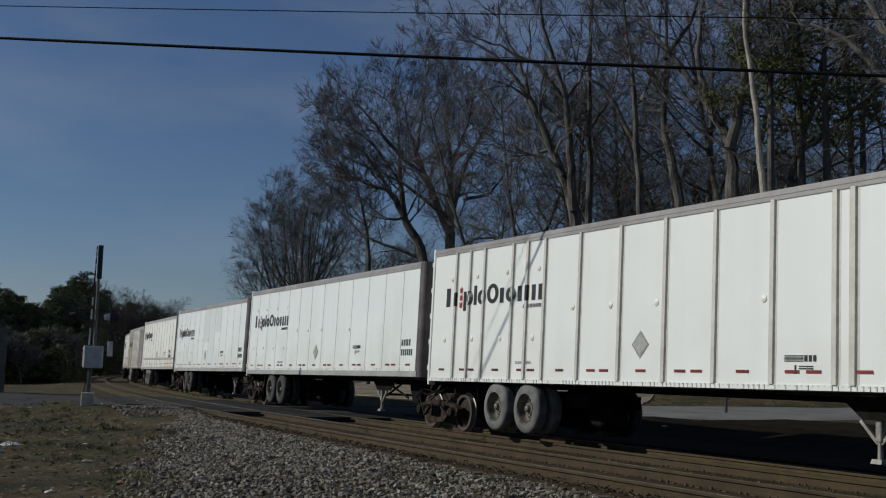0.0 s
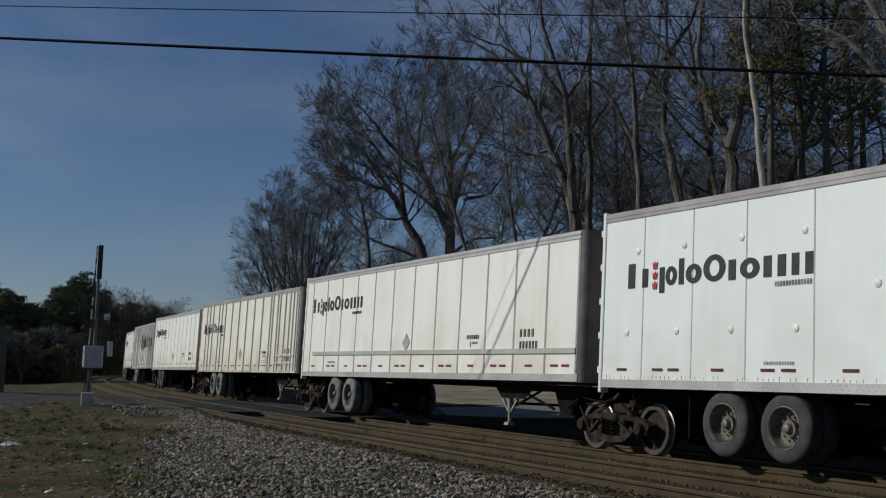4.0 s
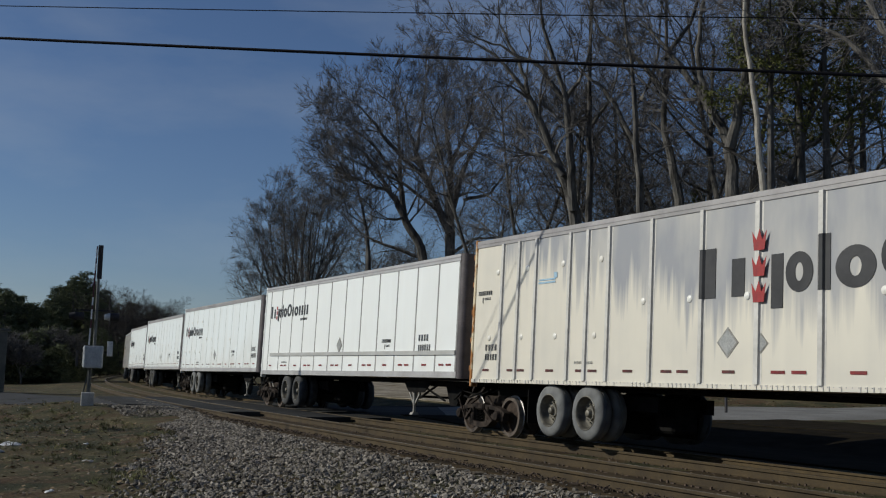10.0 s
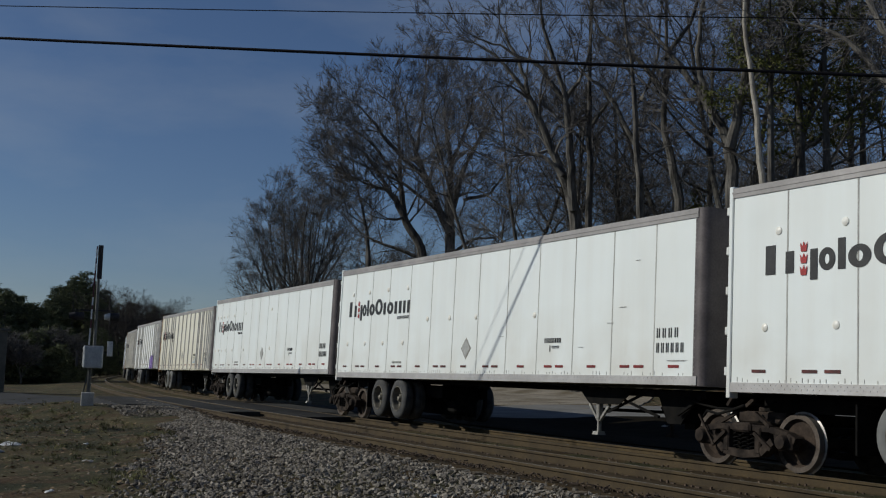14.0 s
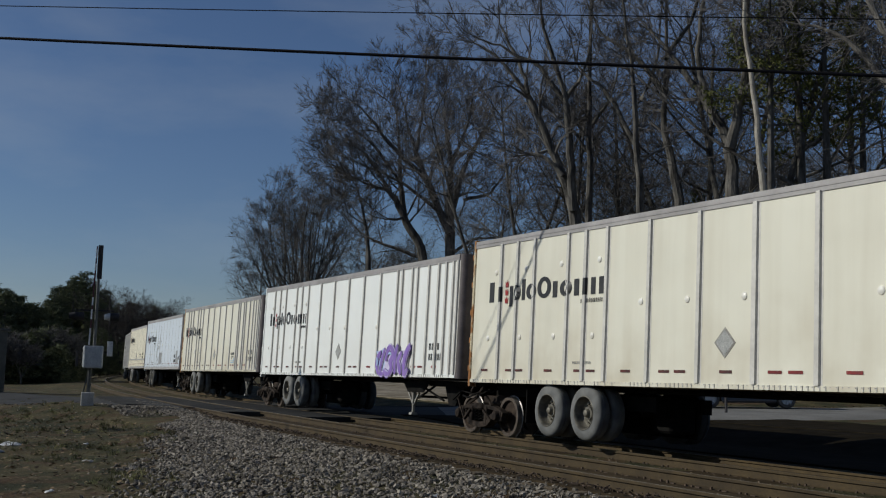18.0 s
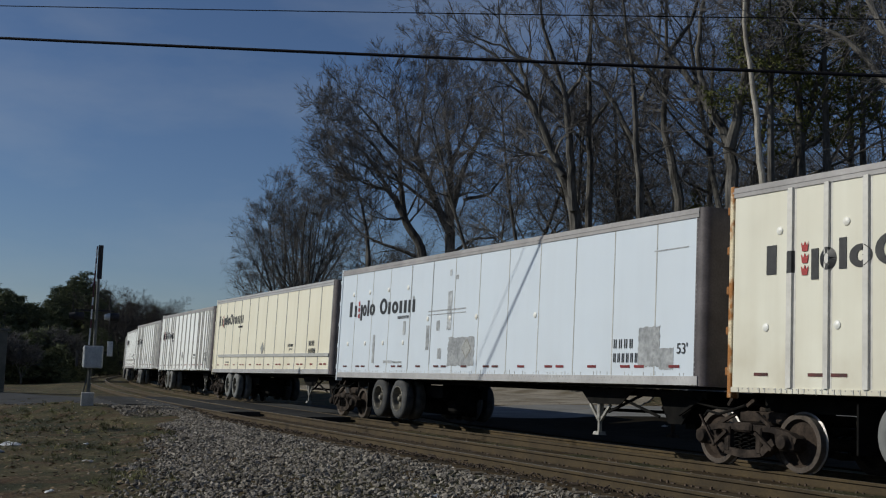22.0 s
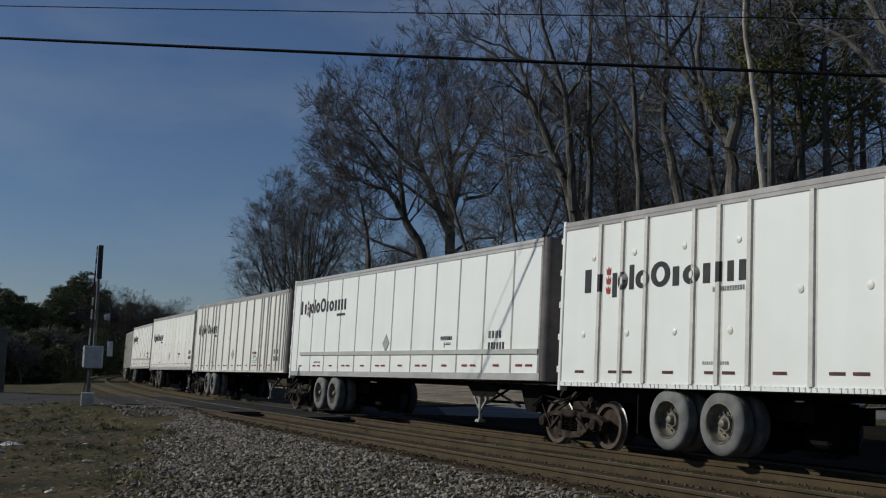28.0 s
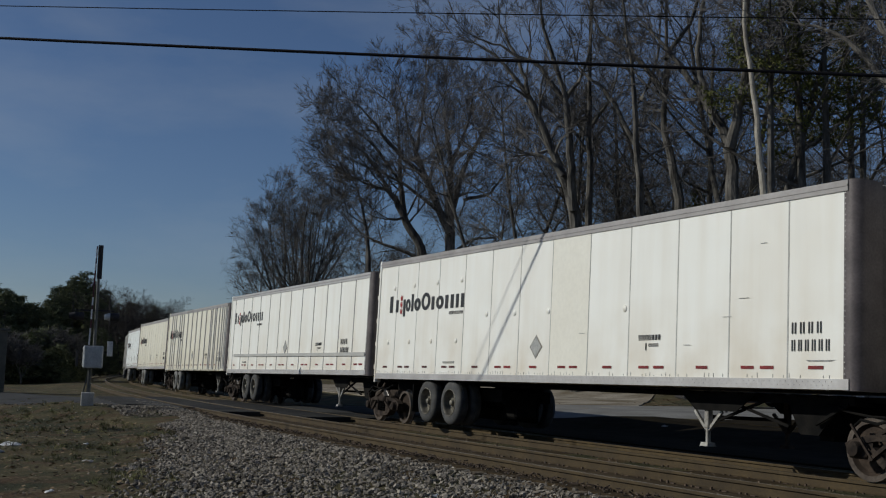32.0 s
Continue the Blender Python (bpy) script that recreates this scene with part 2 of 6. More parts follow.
# ---- mesh helpers ----
class Geo:
    """Collects corners and faces of one mesh."""

    def __init__(self):
        self.v, self.f, self.m = [], [], []

    def add(self, verts, faces, mat=0):
        o = len(self.v)
        self.v += [tuple(p) for p in verts]
        self.f += [tuple(i + o for i in q) for q in faces]
        self.m += [mat] * len(faces)
        return self

    def box(self, x0, x1, y0, y1, z0, z1, mat=0, tilt=None):
        p = [Vector((x, y, z)) for z in (z0, z1) for y in (y0, y1) for x in (x0, x1)]
        if tilt is not None:
            p = [tilt @ q for q in p]
        return self.add(p, [(0, 2, 3, 1), (4, 5, 7, 6), (0, 1, 5, 4), (2, 6, 7, 3), (0, 4, 6, 2), (1, 3, 7, 5)], mat)

    def bbox(self, x0, x1, y0, y1, z0, z1, c=0.01, mat=0):
        """A box whose long edges along each axis are cut by c."""
        bm = bmesh.new()
        bmesh.ops.create_cube(bm, size=1)
        for q in bm.verts:
            q.co = Vector(((x0 + x1) / 2 + q.co.x * (x1 - x0), (y0 + y1) / 2 + q.co.y * (y1 - y0), (z0 + z1) / 2 + q.co.z * (z1 - z0)))
        bmesh.ops.bevel(bm, geom=bm.edges[:], offset=c, segments=1, affect="EDGES")
        bm.verts.index_update()
        self.add([q.co for q in bm.verts], [[q.index for q in g.verts] for g in bm.faces], mat)
        bm.free()
        return self

    def turn(self, profile, at, axis="y", n=24, mat=0):
        """Profile (offset along the axis, radius) turned round an axis through at."""
        k, vs, fs = len(profile), [], []
        for i in range(n):
            a = math.tau * i / n
            c, s = math.cos(a), math.sin(a)
            for d, r in profile:
                q = {"y": (r * c, d, r * s), "x": (d, r * c, r * s), "z": (r * c, r * s, d)}[axis]
                vs.append((at[0] + q[0], at[1] + q[1], at[2] + q[2]))
        for i in range(n):
            for j in range(k - 1):
                a, b = i * k + j, ((i + 1) % n) * k + j
                fs.append((a, a + 1, b + 1, b) if axis == "y" else (a, b, b + 1, a + 1))
        return self.add(vs, fs, mat)

    def bar(self, a, b, w, h=None, mat=0):
        """A straight bar of square section from a to b."""
        a, b = Vector(a), Vector(b)
        d = (b - a).normalized()
        side = d.cross(Vector((0, 0, 1)))
        side = side.normalized() if side.length > 1e-3 else Vector((1, 0, 0))
        up = side.cross(d)
        h = h or w
        c = [side * (i * w / 2) + up * (j * h / 2) for i, j in ((-1, -1), (1, -1), (1, 1), (-1, 1))]
        return self.add([a + q for q in c] + [b + q for q in c], [(0, 1, 5, 4), (1, 2, 6, 5), (2, 3, 7, 6), (3, 0, 4, 7), (3, 2, 1, 0), (4, 5, 6, 7)], mat)

    def tube(self, pts, radii, n=6, mat=0, closed=True):
        pts = [Vector(p) for p in pts]
        vs, fs = [], []
        for i, p in enumerate(pts):
            d = (pts[min(i + 1, len(pts) - 1)] - pts[max(i - 1, 0)]).normalized()
            s = d.cross(Vector((0.31, 0.17, 0.93)) if abs(d.z) < 0.9 else Vector((1, 0.2, 0))).normalized()
            u = s.cross(d)
            vs += [p + (s * math.cos(math.tau * k / n) + u * math.sin(math.tau * k / n)) * radii[i] for k in range(n)]
        for i in range(len(pts) - 1):
            fs += [(i * n + k, i * n + (k + 1) % n, (i + 1) * n + (k + 1) % n, (i + 1) * n + k) for k in range(n)]
        if closed:
            fs += [tuple(reversed(range(n))), tuple(range(len(vs) - n, len(vs)))]
        return self.add(vs, fs, mat)

    def mesh(self, name, mats, smooth=False):
        me = bpy.data.meshes.new(name)
        me.from_pydata(self.v, [], self.f)
        for q in (mats if isinstance(mats, (list, tuple)) else [mats]):
            me.materials.append(q)
        if len(me.materials) > 1:
            me.polygons.foreach_set("material_index", self.m)
        if smooth:
            me.polygons.foreach_set("use_smooth", [True] * len(me.polygons))
            me.set_sharp_from_angle(angle=radians(38))
        return me


def child(name, me, parent, label="", m=None):
    ob = new(name, me)
    ob.parent = parent
    if m is not None:
        ob.matrix_basis = m
    return tagged(ob, label)


def thing(name, label, category, group="", at=None, kind=""):
    ob = new(name)
    ob.empty_display_size = 0.2
    if at is not None:
        ob.matrix_basis = at
    return tagged(ob, label, category, group, kind)


# ---- the line of the track ----
BEND, RADIUS = 8.4, 533.55      # straight ahead of BEND, an arc behind it
SIDE = 1.3                      # from the track's middle to a trailer's side
CANT = 1.87


def along(s, o):
    """A point s metres along the line and o metres beyond the trailers' near side."""
    if s >= BEND:
        return Vector((s, o, 0))
    a = (BEND - s) / RADIUS
    return Vector((BEND - (RADIUS - o) * math.sin(a), RADIUS - (RADIUS - o) * math.cos(a), 0))


def beyond(x, y):
    """How far a place lies beyond the trailers' near side."""
    return y if x >= BEND else RADIUS - math.hypot(x - BEND, y - RADIUS)


def seat(s, length=0.0, z=-0.025):
    """The pose of something whose rear stands at s on the track's middle and whose front rests length further on."""
    a, b = along(s, SIDE), along(s + max(length, 0.5), SIDE)
    e = (b - a).normalized()
    return Matrix.Translation((a.x, a.y, z)) @ Euler((0, 0, math.atan2(e.y, e.x))).to_matrix().to_4x4() @ pose(0, 0, 0, -CANT)


def smoothstep(x, pts):
    """A gliding line through the (x, value) pairs."""
    if x <= pts[0][0]:
        return pts[0][1]
    for (a, p), (b, q) in zip(pts, pts[1:]):
        if x <= b:
            k = (x - a) / (b - a)
            return p + (q - p) * k * k * (3 - 2 * k)
    return pts[-1][1]


def smoothline(x, pts):
    for (a, p), (b, q) in zip(pts, pts[1:]):
        if x <= b:
            return p + (q - p) * (x - a) / (b - a)
    return pts[-1][1]


PROFILE = [(-60, -0.9), (-12, -0.55), (-7.5, -0.46), (-4.6, -0.26), (-4.0, -0.2), (4.2, -0.2), (6.5, -0.3), (10, 0.02), (18, 0.2), (23, 0.55), (30, 1.4), (60, 2.4), (400, 4.0)]
# the road's middle line: it comes down from beyond the wood, bends over the tracks and leaves beside them
ROAD = [(-8, 52), (-18, 36), (-25.5, 24), (-31, 14), (-34.5, 6), (-38.5, 0), (-45, -4.4), (-58, -7.6), (-110, -15), (-300, -40)]


def road_way():
    """The road's middle line in short steps, rounded at its bends."""
    pts = [Vector(q) for q in ROAD]
    for _ in range(3):
        out = [pts[0]]
        for a, b in zip(pts, pts[1:]):
            out += [a.lerp(b, 0.25), a.lerp(b, 0.75)]
        pts = out + [pts[-1]]
    return pts


ROADLINE = road_way()


def off_road(x, y):
    """Distance from the road's middle line."""
    if x > 2 or y > 70:
        return 99.0
    best, q = 1e9, Vector((x, y))
    for a, b in zip(ROADLINE, ROADLINE[1:]):
        d = b - a
        f = min(max((q - a).dot(d) / d.length_squared, 0), 1)
        best = min(best, (q - a - d * f).length)
    return best


def road_z(x, y):
    return smoothstep(beyond(x, y), [(-12, -0.22), (-5, -0.14), (-3.6, -0.05), (3, -0.06), (6, -0.04), (12, 0.18), (20, 0.28), (30, 0.8), (60, 2.2)])


def ground_z(x, y):
    o = beyond(x, y)
    z = smoothstep(o, PROFILE)
    d = off_road(x, y) if -130 < x < 2 and -25 < y < 60 else 99.0
    if d < 8:
        w = smoothstep(d, [(4.2, 1.0), (8, 0.0)])
        z = z * (1 - w) + w * (road_z(x, y) - 0.06)
    if -48 < x < -22 and -11 < y < 0:   # the road shoulder on which the signal stands
        z += 0.24 * math.exp(-((x + 35.6) / 3.5) ** 2 - ((y + 4.4) / 1.5) ** 2)
    return z + 0.05 * noise.noise((x * 0.35, y * 0.35, 0)) * (1 if o < -5 or o > 5 else 0.15) + 0.02 * noise.noise((x * 1.7, y * 1.7, 3)) * (1 if o < -5 else 0.3)


# ---- ground ----
def lines(lo, hi, fine_lo, fine_hi, step):
    out, x = [], fine_lo
    while x <= fine_hi:
        out.append(x)
        x += step
    d, x = step, fine_lo
    while x > lo:
        d *= 1.22
        x -= d
        out.insert(0, max(x, lo))
    d, x = step, fine_hi
    while x < hi:
        d *= 1.22
        x += d
        out.append(min(x, hi))
    return out


def make_ground():
    g = Geo()
    xs, ys = lines(-2500, 2500, -60, 6, 0.5), lines(-2500, 2500, -14, 32, 0.5)
    g.v = [(x, y, ground_z(x, y)) for y in ys for x in xs]
    w = len(xs)
    g.f = [(j * w + i, j * w + i + 1, (j + 1) * w + i + 1, (j + 1) * w + i) for j in range(len(ys) - 1) for i in range(w - 1)]
    g.m = [0] * len(g.f)
    m, n, l, p = shade("dirt_and_leaf_litter", 0.95, 0, 0.2)
    co = n.new("ShaderNodeTexCoord")
    cols = [(0.028, 0.03, 0.012), (0.082, 0.068, 0.032), (0.07, 0.042, 0.021), (0.19, 0.155, 0.10)]
    prev = None
    for k, (c, sc, lo, hi) in enumerate(zip(cols, (1, 0.5, 0.8, 1.6), (0, 0.42, 0.5, 0.58), (1, 0.58, 0.62, 0.7))):
        rgb = n.new("ShaderNodeRGB")
        rgb.outputs[0].default_value = (*c, 1)
        if prev is None:
            prev = rgb.outputs[0]
            continue
        t, mp, r, mix = n.new("ShaderNodeTexNoise"), n.new("ShaderNodeMapping"), n.new("ShaderNodeMapRange"), n.new("ShaderNodeMix")
        mp.inputs["Location"].default_value = (7.0 * k, 3.0 * k, 0)
        t.inputs["Scale"].default_value, t.inputs["Detail"].default_value = sc, 9
        t.inputs["Roughness"].default_value = 0.68
        r.inputs[1].default_value, r.inputs[2].default_value = lo, hi
        mix.data_type = "RGBA"
        l.new(co.outputs["Object"], mp.inputs[0]), l.new(mp.outputs[0], t.inputs["Vector"]), l.new(t.outputs[0], r.inputs[0]), l.new(r.outputs[0], mix.inputs[0])
        l.new(prev, mix.inputs[6]), l.new(rgb.outputs[0], mix.inputs[7])
        prev = mix.outputs[2]
    t = n.new("ShaderNodeTexNoise")
    t.inputs["Scale"].default_value, t.inputs["Detail"].default_value, t.inputs["Roughness"].default_value = 14, 8, 0.7
    l.new(co.outputs["Object"], t.inputs["Vector"])
    r = n.new("ShaderNodeMapRange")
    r.inputs[1].default_value, r.inputs[2].default_value, r.inputs[3].default_value, r.inputs[4].default_value = 0.3, 0.7, 0.5, 1.5
    l.new(t.outputs[0], r.inputs[0])
    sc = n.new("ShaderNodeVectorMath")
    sc.operation = "SCALE"
    l.new(prev, sc.inputs[0]), l.new(r.outputs[0], sc.inputs["Scale"]), l.new(sc.outputs[0], p.inputs["Base Color"])
    bp = n.new("ShaderNodeBump")
    bp.inputs["Strength"].default_value, bp.inputs["Distance"].default_value = 0.8, 0.05
    l.new(t.outputs[0], bp.inputs["Height"]), l.new(bp.outputs[0], p.inputs["Normal"])
    tagged(new("ground", g.mesh("ground", m, True)), "bare brown dirt and leaf litter beside the tracks", "ground", kind="structure")


make_ground()


def strip(name, label, mat, s0, s1, o0, o1, z, step=1.0, thick=0.12, skew=0.0, category="road"):
    """A paved strip in the line's own measures, with its sides going down into the ground."""
    g = Geo()
    k = max(2, int(abs(s1 - s0) / step))
    j = max(2, int(abs(o1 - o0) / step))
    for b in range(j + 1):
        for a in range(k + 1):
            o = o0 + (o1 - o0) * b / j
            q = along(s0 + (s1 - s0) * a / k + skew * o, o)
            zz = z(o, q) if callable(z) else z
            g.v.append((q.x, q.y, zz + 0.012 * noise.noise((q.x * 0.6, q.y * 0.6, 5))))
    w = k + 1
    g.f = [(b * w + a, b * w + a + 1, (b + 1) * w + a + 1, (b + 1) * w + a) for b in range(j) for a in range(k)]
    rim = [a for a in range(w)] + [b * w + k for b in range(1, j + 1)] + [j * w + a for a in range(k - 1, -1, -1)] + [b * w for b in range(j - 1, 0, -1)]
    o = len(g.v)
    g.v += [(g.v[i][0], g.v[i][1], g.v[i][2] - thick) for i in rim]
    g.f += [(rim[i], o + i, o + (i + 1) % len(rim), rim[(i + 1) % len(rim)]) for i in range(len(rim))]
    g.m = [0] * len(g.f)
    return tagged(new(name, g.mesh(name, mat)), label, category, kind="structure")


# ---- tracks ----
RAIL_AT = [0.5475, 0.5475 + 1.435, -1.46, -2.895]


def rail_mesh(o, s0, s1, top):
    """A rail: foot, web and head, with a polished top."""
    sec = [(-0.07, -0.172), (0.07, -0.172), (0.07, -0.158), (0.012, -0.14), (0.009, -0.045), (0.036, -0.035), (0.036, -0.008), (0.028, 0.0),
           (-0.028, 0.0), (-0.036, -0.008), (-0.036, -0.035), (-0.009, -0.045), (-0.012, -0.14), (-0.07, -0.158)]
    g, k, n = Geo(), int((s1 - s0) / 1.5), len(sec)
    for i in range(k + 1):
        for a, z in sec:
            q = along(s0 + (s1 - s0) * i / k, o + a)
            g.v.append((q.x, q.y, top + z))
    for i in range(k):
        for j in range(n):
            g.f.append((i * n + j, (i + 1) * n + j, (i + 1) * n + (j + 1) % n, i * n + (j + 1) % n))
            g.m.append(1 if j == 7 else 0)
    return g.mesh("rail", [RAILSIDE, RAILTOP])


def make_track(name, label, near, far, s0, s1, tie_s0, tie_s1, tops):
    t = thing(name, label, "railway track", kind="structure")
    for o, top in zip((near, far), tops):
        child("rail", rail_mesh(o, s0, s1, top), t)
    tie = Geo().bbox(-0.115, 0.115, -1.3, 1.3, -0.18, 0.0, 0.012).mesh("tie", TIE)
    mid, s, r = (near + far) / 2, tie_s0, random.Random(5)
    while s < tie_s1:
        p, q = along(s, mid), along(s + 1, mid)
        child("tie", tie, t, m=Matrix.Translation((p.x, p.y, sum(tops) / 2 - 0.168)) @ pose(0, 0, 0, 0, 0, math.degrees(math.atan2(q.y - p.y, q.x - p.x)) + r.uniform(-1, 1)))
        s += 0.51 + r.uniform(-0.02, 0.02)
    g, s = Geo(), tie_s0
    while s < tie_s1:
        for o, top in zip((near, far), tops):
            for side in (-1, 1):
                for d in (-0.06, 0.06):
                    p = along(s + d + r.uniform(-0.02, 0.02), o + side * 0.088)
                    h = r.uniform(0.005, 0.03)
                    g.box(p.x - 0.014, p.x + 0.014, p.y - 0.014, p.y + 0.014, top - 0.17, top - 0.15 + h)
            p = along(s + 0.2, o - 0.1)
            g.box(p.x - 0.04, p.x + 0.04, p.y - 0.02, p.y + 0.02, top - 0.175, top - 0.145)
        s += 0.51
    tagged(child("spikes", g.mesh("spikes", SPIKE), t, "rusty track spikes and rail anchors"), kind="stuff")
    return t


make_track("main_track", "rusty rails on wooden ties under the train", RAIL_AT[0], RAIL_AT[1], -190, 380, -34, 6, (-0.05, -0.097))
make_track("side_track", "rusty empty rails on wooden ties in ballast", RAIL_AT[3], RAIL_AT[2], -190, 120, -34, 6, (0.0, 0.0))


def make_road():
    """The asphalt as a ribbon along its middle line, with thickness."""
    g, half, k = Geo(), 4.0, 8
    for i, q in enumerate(ROADLINE):
        d = (ROADLINE[min(i + 1, len(ROADLINE) - 1)] - ROADLINE[max(i - 1, 0)]).normalized()
        for j in range(k + 1):
            w = (2 * j / k - 1) * half + 0.12 * noise.noise((q.x * 0.8, q.y * 0.8, j)) * (j in (0, k))
            w *= 1 + 0.55 * smoothstep(q.y, [(6, 0.0), (12, 1.0)]) * (w > 0)
            x, y = q.x - d.y * w, q.y + d.x * w
            z = road_z(x, y) - (0.12 if j in (0, k) else 0.0) + 0.008 * noise.noise((x, y, 0))
            g.v.append((x, y, z))
    n = k + 1
    g.f = [(i * n + j, (i + 1) * n + j, (i + 1) * n + j + 1, i * n + j + 1) for i in range(len(ROADLINE) - 1) for j in range(k)]
    # the road is darker from the crossing on
    g.m = [1 if q.y < 8 else 0 for q in ROADLINE[:-1] for j in range(k)]
    tagged(new("road", g.mesh("road", [ASPHALT, DARKROAD], True)), "worn grey asphalt road crossing the tracks", "road", kind="structure")


make_road()
strip("crossing_panel", "dark new asphalt between the rails at the crossing", DARKTAR, -46, -30.8, -2.78, -1.58, -0.015, thick=0.15)
strip("crossing_panel", "dark new asphalt before the rails at the crossing", DARKTAR, -47, -37.5, -4.5, -3.03, -0.06, thick=0.15)
strip("crossing_panel", "dark asphalt between the two tracks at the crossing", DARKTAR, -44, -28.5, -1.32, 0.42, -0.05, thick=0.15)
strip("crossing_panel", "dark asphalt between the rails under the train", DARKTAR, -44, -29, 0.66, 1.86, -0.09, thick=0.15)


strip("gravel_lot", "pale gravel lot beyond the tracks", PALEGRAVEL, -64, -15.5, 9.6, 27, lambda o, q: ground_z(q.x, q.y) + 0.04, thick=0.2, skew=-1.33, category="ground")
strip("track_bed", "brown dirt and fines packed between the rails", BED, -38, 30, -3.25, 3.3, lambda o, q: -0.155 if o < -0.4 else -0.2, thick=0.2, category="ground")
# two strips that deepen the shade beside the train through their colour
strip("trackside", "ditch ground beside the road, coloured near-black as shade", SHADEGROUND, -25, 30, 10.0, 13.2, lambda o, q: ground_z(q.x, q.y) + 0.045, step=0.7, thick=0.2, category="ground")
strip("trackside", "soil beyond the track, coloured near-black as the train's shade", SHADEGROUND, -40, 30, 3.3, 10.0, lambda o, q: ground_z(q.x, q.y) + 0.03, step=0.7, thick=0.2, category="ground")


def stone_field(count, seed, pick, size, name, label, mat):
    """Loose stones as one object: squashed, jittered octahedra with cut corners."""
    r = np.random.RandomState(seed)
    base = np.array([(1, 0, 0), (-1, 0, 0), (0, 1, 0), (0, -1, 0), (0, 0, 1), (0, 0, -1), (.62, .62, .5), (-.62, .62, .5), (.62, -.62, .5), (-.62, -.62, .5)])
    face = [(4, 6, 7), (4, 7, 9), (4, 9, 8), (4, 8, 6), (6, 0, 2), (6, 2, 7), (7, 2, 1), (7, 1, 9), (9, 1, 3), (9, 3, 8), (8, 3, 0), (8, 0, 6),
            (0, 5, 2), (2, 5, 1), (1, 5, 3), (3, 5, 0)]
    vs, fs = [], []
    for i in range(count):
        x, y, z = pick(r)
        k = size[0] + (size[1] - size[0]) * r.rand() ** 2
        q = base * (1 + r.uniform(-0.3, 0.3, (10, 1))) * (k * r.uniform(0.5, 1.5, 3)) * (1.05, 1.05, 0.75)
        a, b = r.uniform(0, 6.28), r.uniform(-1.1, 1.1)
        rot = np.array([(math.cos(a), -math.sin(a), 0), (math.sin(a), math.cos(a), 0), (0, 0, 1)]) @ np.array([(1, 0, 0), (0, math.cos(b), -math.sin(b)), (0, math.sin(b), math.cos(b))])
        vs.append(q @ rot.T + (x, y, z + k * 0.35))
        fs += [(a + 10 * i, b + 10 * i, c + 10 * i) for a, b, c in face]
    me = bpy.data.meshes.new(name)
    me.from_pydata(np.concatenate(vs).tolist(), [], fs)
    me.materials.append(mat)
    return tagged(new(name, me), label, "gravel", kind="stuff")


def by_isle(m):
    """Lets loose pieces of one mesh differ in tone."""
    n, l = m.node_tree.nodes, m.node_tree.links
    g, r = n.new("ShaderNodeNewGeometry"), n.new("ShaderNodeMapRange")
    r.inputs[3].default_value, r.inputs[4].default_value = 0.4, 1.9
    l.new(g.outputs["Random Per Island"], r.inputs[0])
    p = n["Principled BSDF"]
    old = p.inputs["Base Color"].links[0].from_socket
    s = n.new("ShaderNodeVectorMath")
    s.operation = "SCALE"
    l.new(old, s.inputs[0]), l.new(r.outputs[0], s.inputs["Scale"]), l.new(s.outputs[0], p.inputs["Base Color"])


by_isle(STONE), by_isle(BROWNSTONE)


def shoulder(r):
    s = -37 + 38 * r.rand() ** 0.8
    o = -3.02 - (0.9 + max(0, 0.24 * (s + 31.5)) * r.uniform(0.8, 1.15) + 0.25 * math.sin(s * 1.3)) * r.rand() ** 0.9
    p = along(s, o)
    return p.x, p.y, ground_z(p.x, p.y)


def cribs(r):
    o = r.choice((-3.0, -2.2, -0.9, 0.1, 1.2)) + r.normal(0, 0.16)
    p = along(-36 + 42 * r.rand(), o)
    return p.x, p.y, -0.165 if o < -0.4 else -0.21


def spill(r):
    p = along(-41.5 + 10 * r.rand(), -3.05 - 2.3 * r.rand() ** 1.3)
    return p.x, p.y, ground_z(p.x, p.y)



def clips():
    """Rusty rail anchors, spikes and scraps lying along the foot of the nearest rail."""
    rr, g = random.Random(12), Geo()
    for k in range(900):
        s = -34 + 36 * rr.random()
        p = along(s, RAIL_AT[3] - 0.1 - abs(rr.gauss(0, 0.11)))
        z = ground_z(p.x, p.y) + 0.06 + rr.uniform(0, 0.05)
        a, b = rr.uniform(0, 6.28), rr.uniform(-0.4, 0.5)
        h = rr.uniform(0.02, 0.06)
        d = Vector((math.cos(a) * math.cos(b), math.sin(a) * math.cos(b), math.sin(b))) * h
        g.bar(p + Vector((0, 0, z)) - d, p + Vector((0, 0, z)) + d, 0.016, 0.014)
    tagged(new("rail_anchors", g.mesh("rail_anchors", SPIKE)), "rusty rail anchors and spikes strewn along the rail", "rail anchors", kind="stuff")


clips()


def scattered(r):
    x, y = -38 + 36 * r.rand(), -4.5 - 6 * r.rand()
    return x, y, ground_z(x, y) - 0.01


stone_field(40000, 1, shoulder, (0.017, 0.041), "ballast", "grey crushed stone ballast shoulder", STONE)
stone_field(2600, 2, cribs, (0.012, 0.03), "ballast", "brown crushed stone and dirt between the ties", BROWNSTONE)
stone_field(2600, 4, spill, (0.02, 0.055), "gravel", "crushed stone spilled beside the crossing signal", STONE)
stone_field(2500, 3, scattered, (0.008, 0.03), "gravel", "small stones scattered over the dirt", STONE)


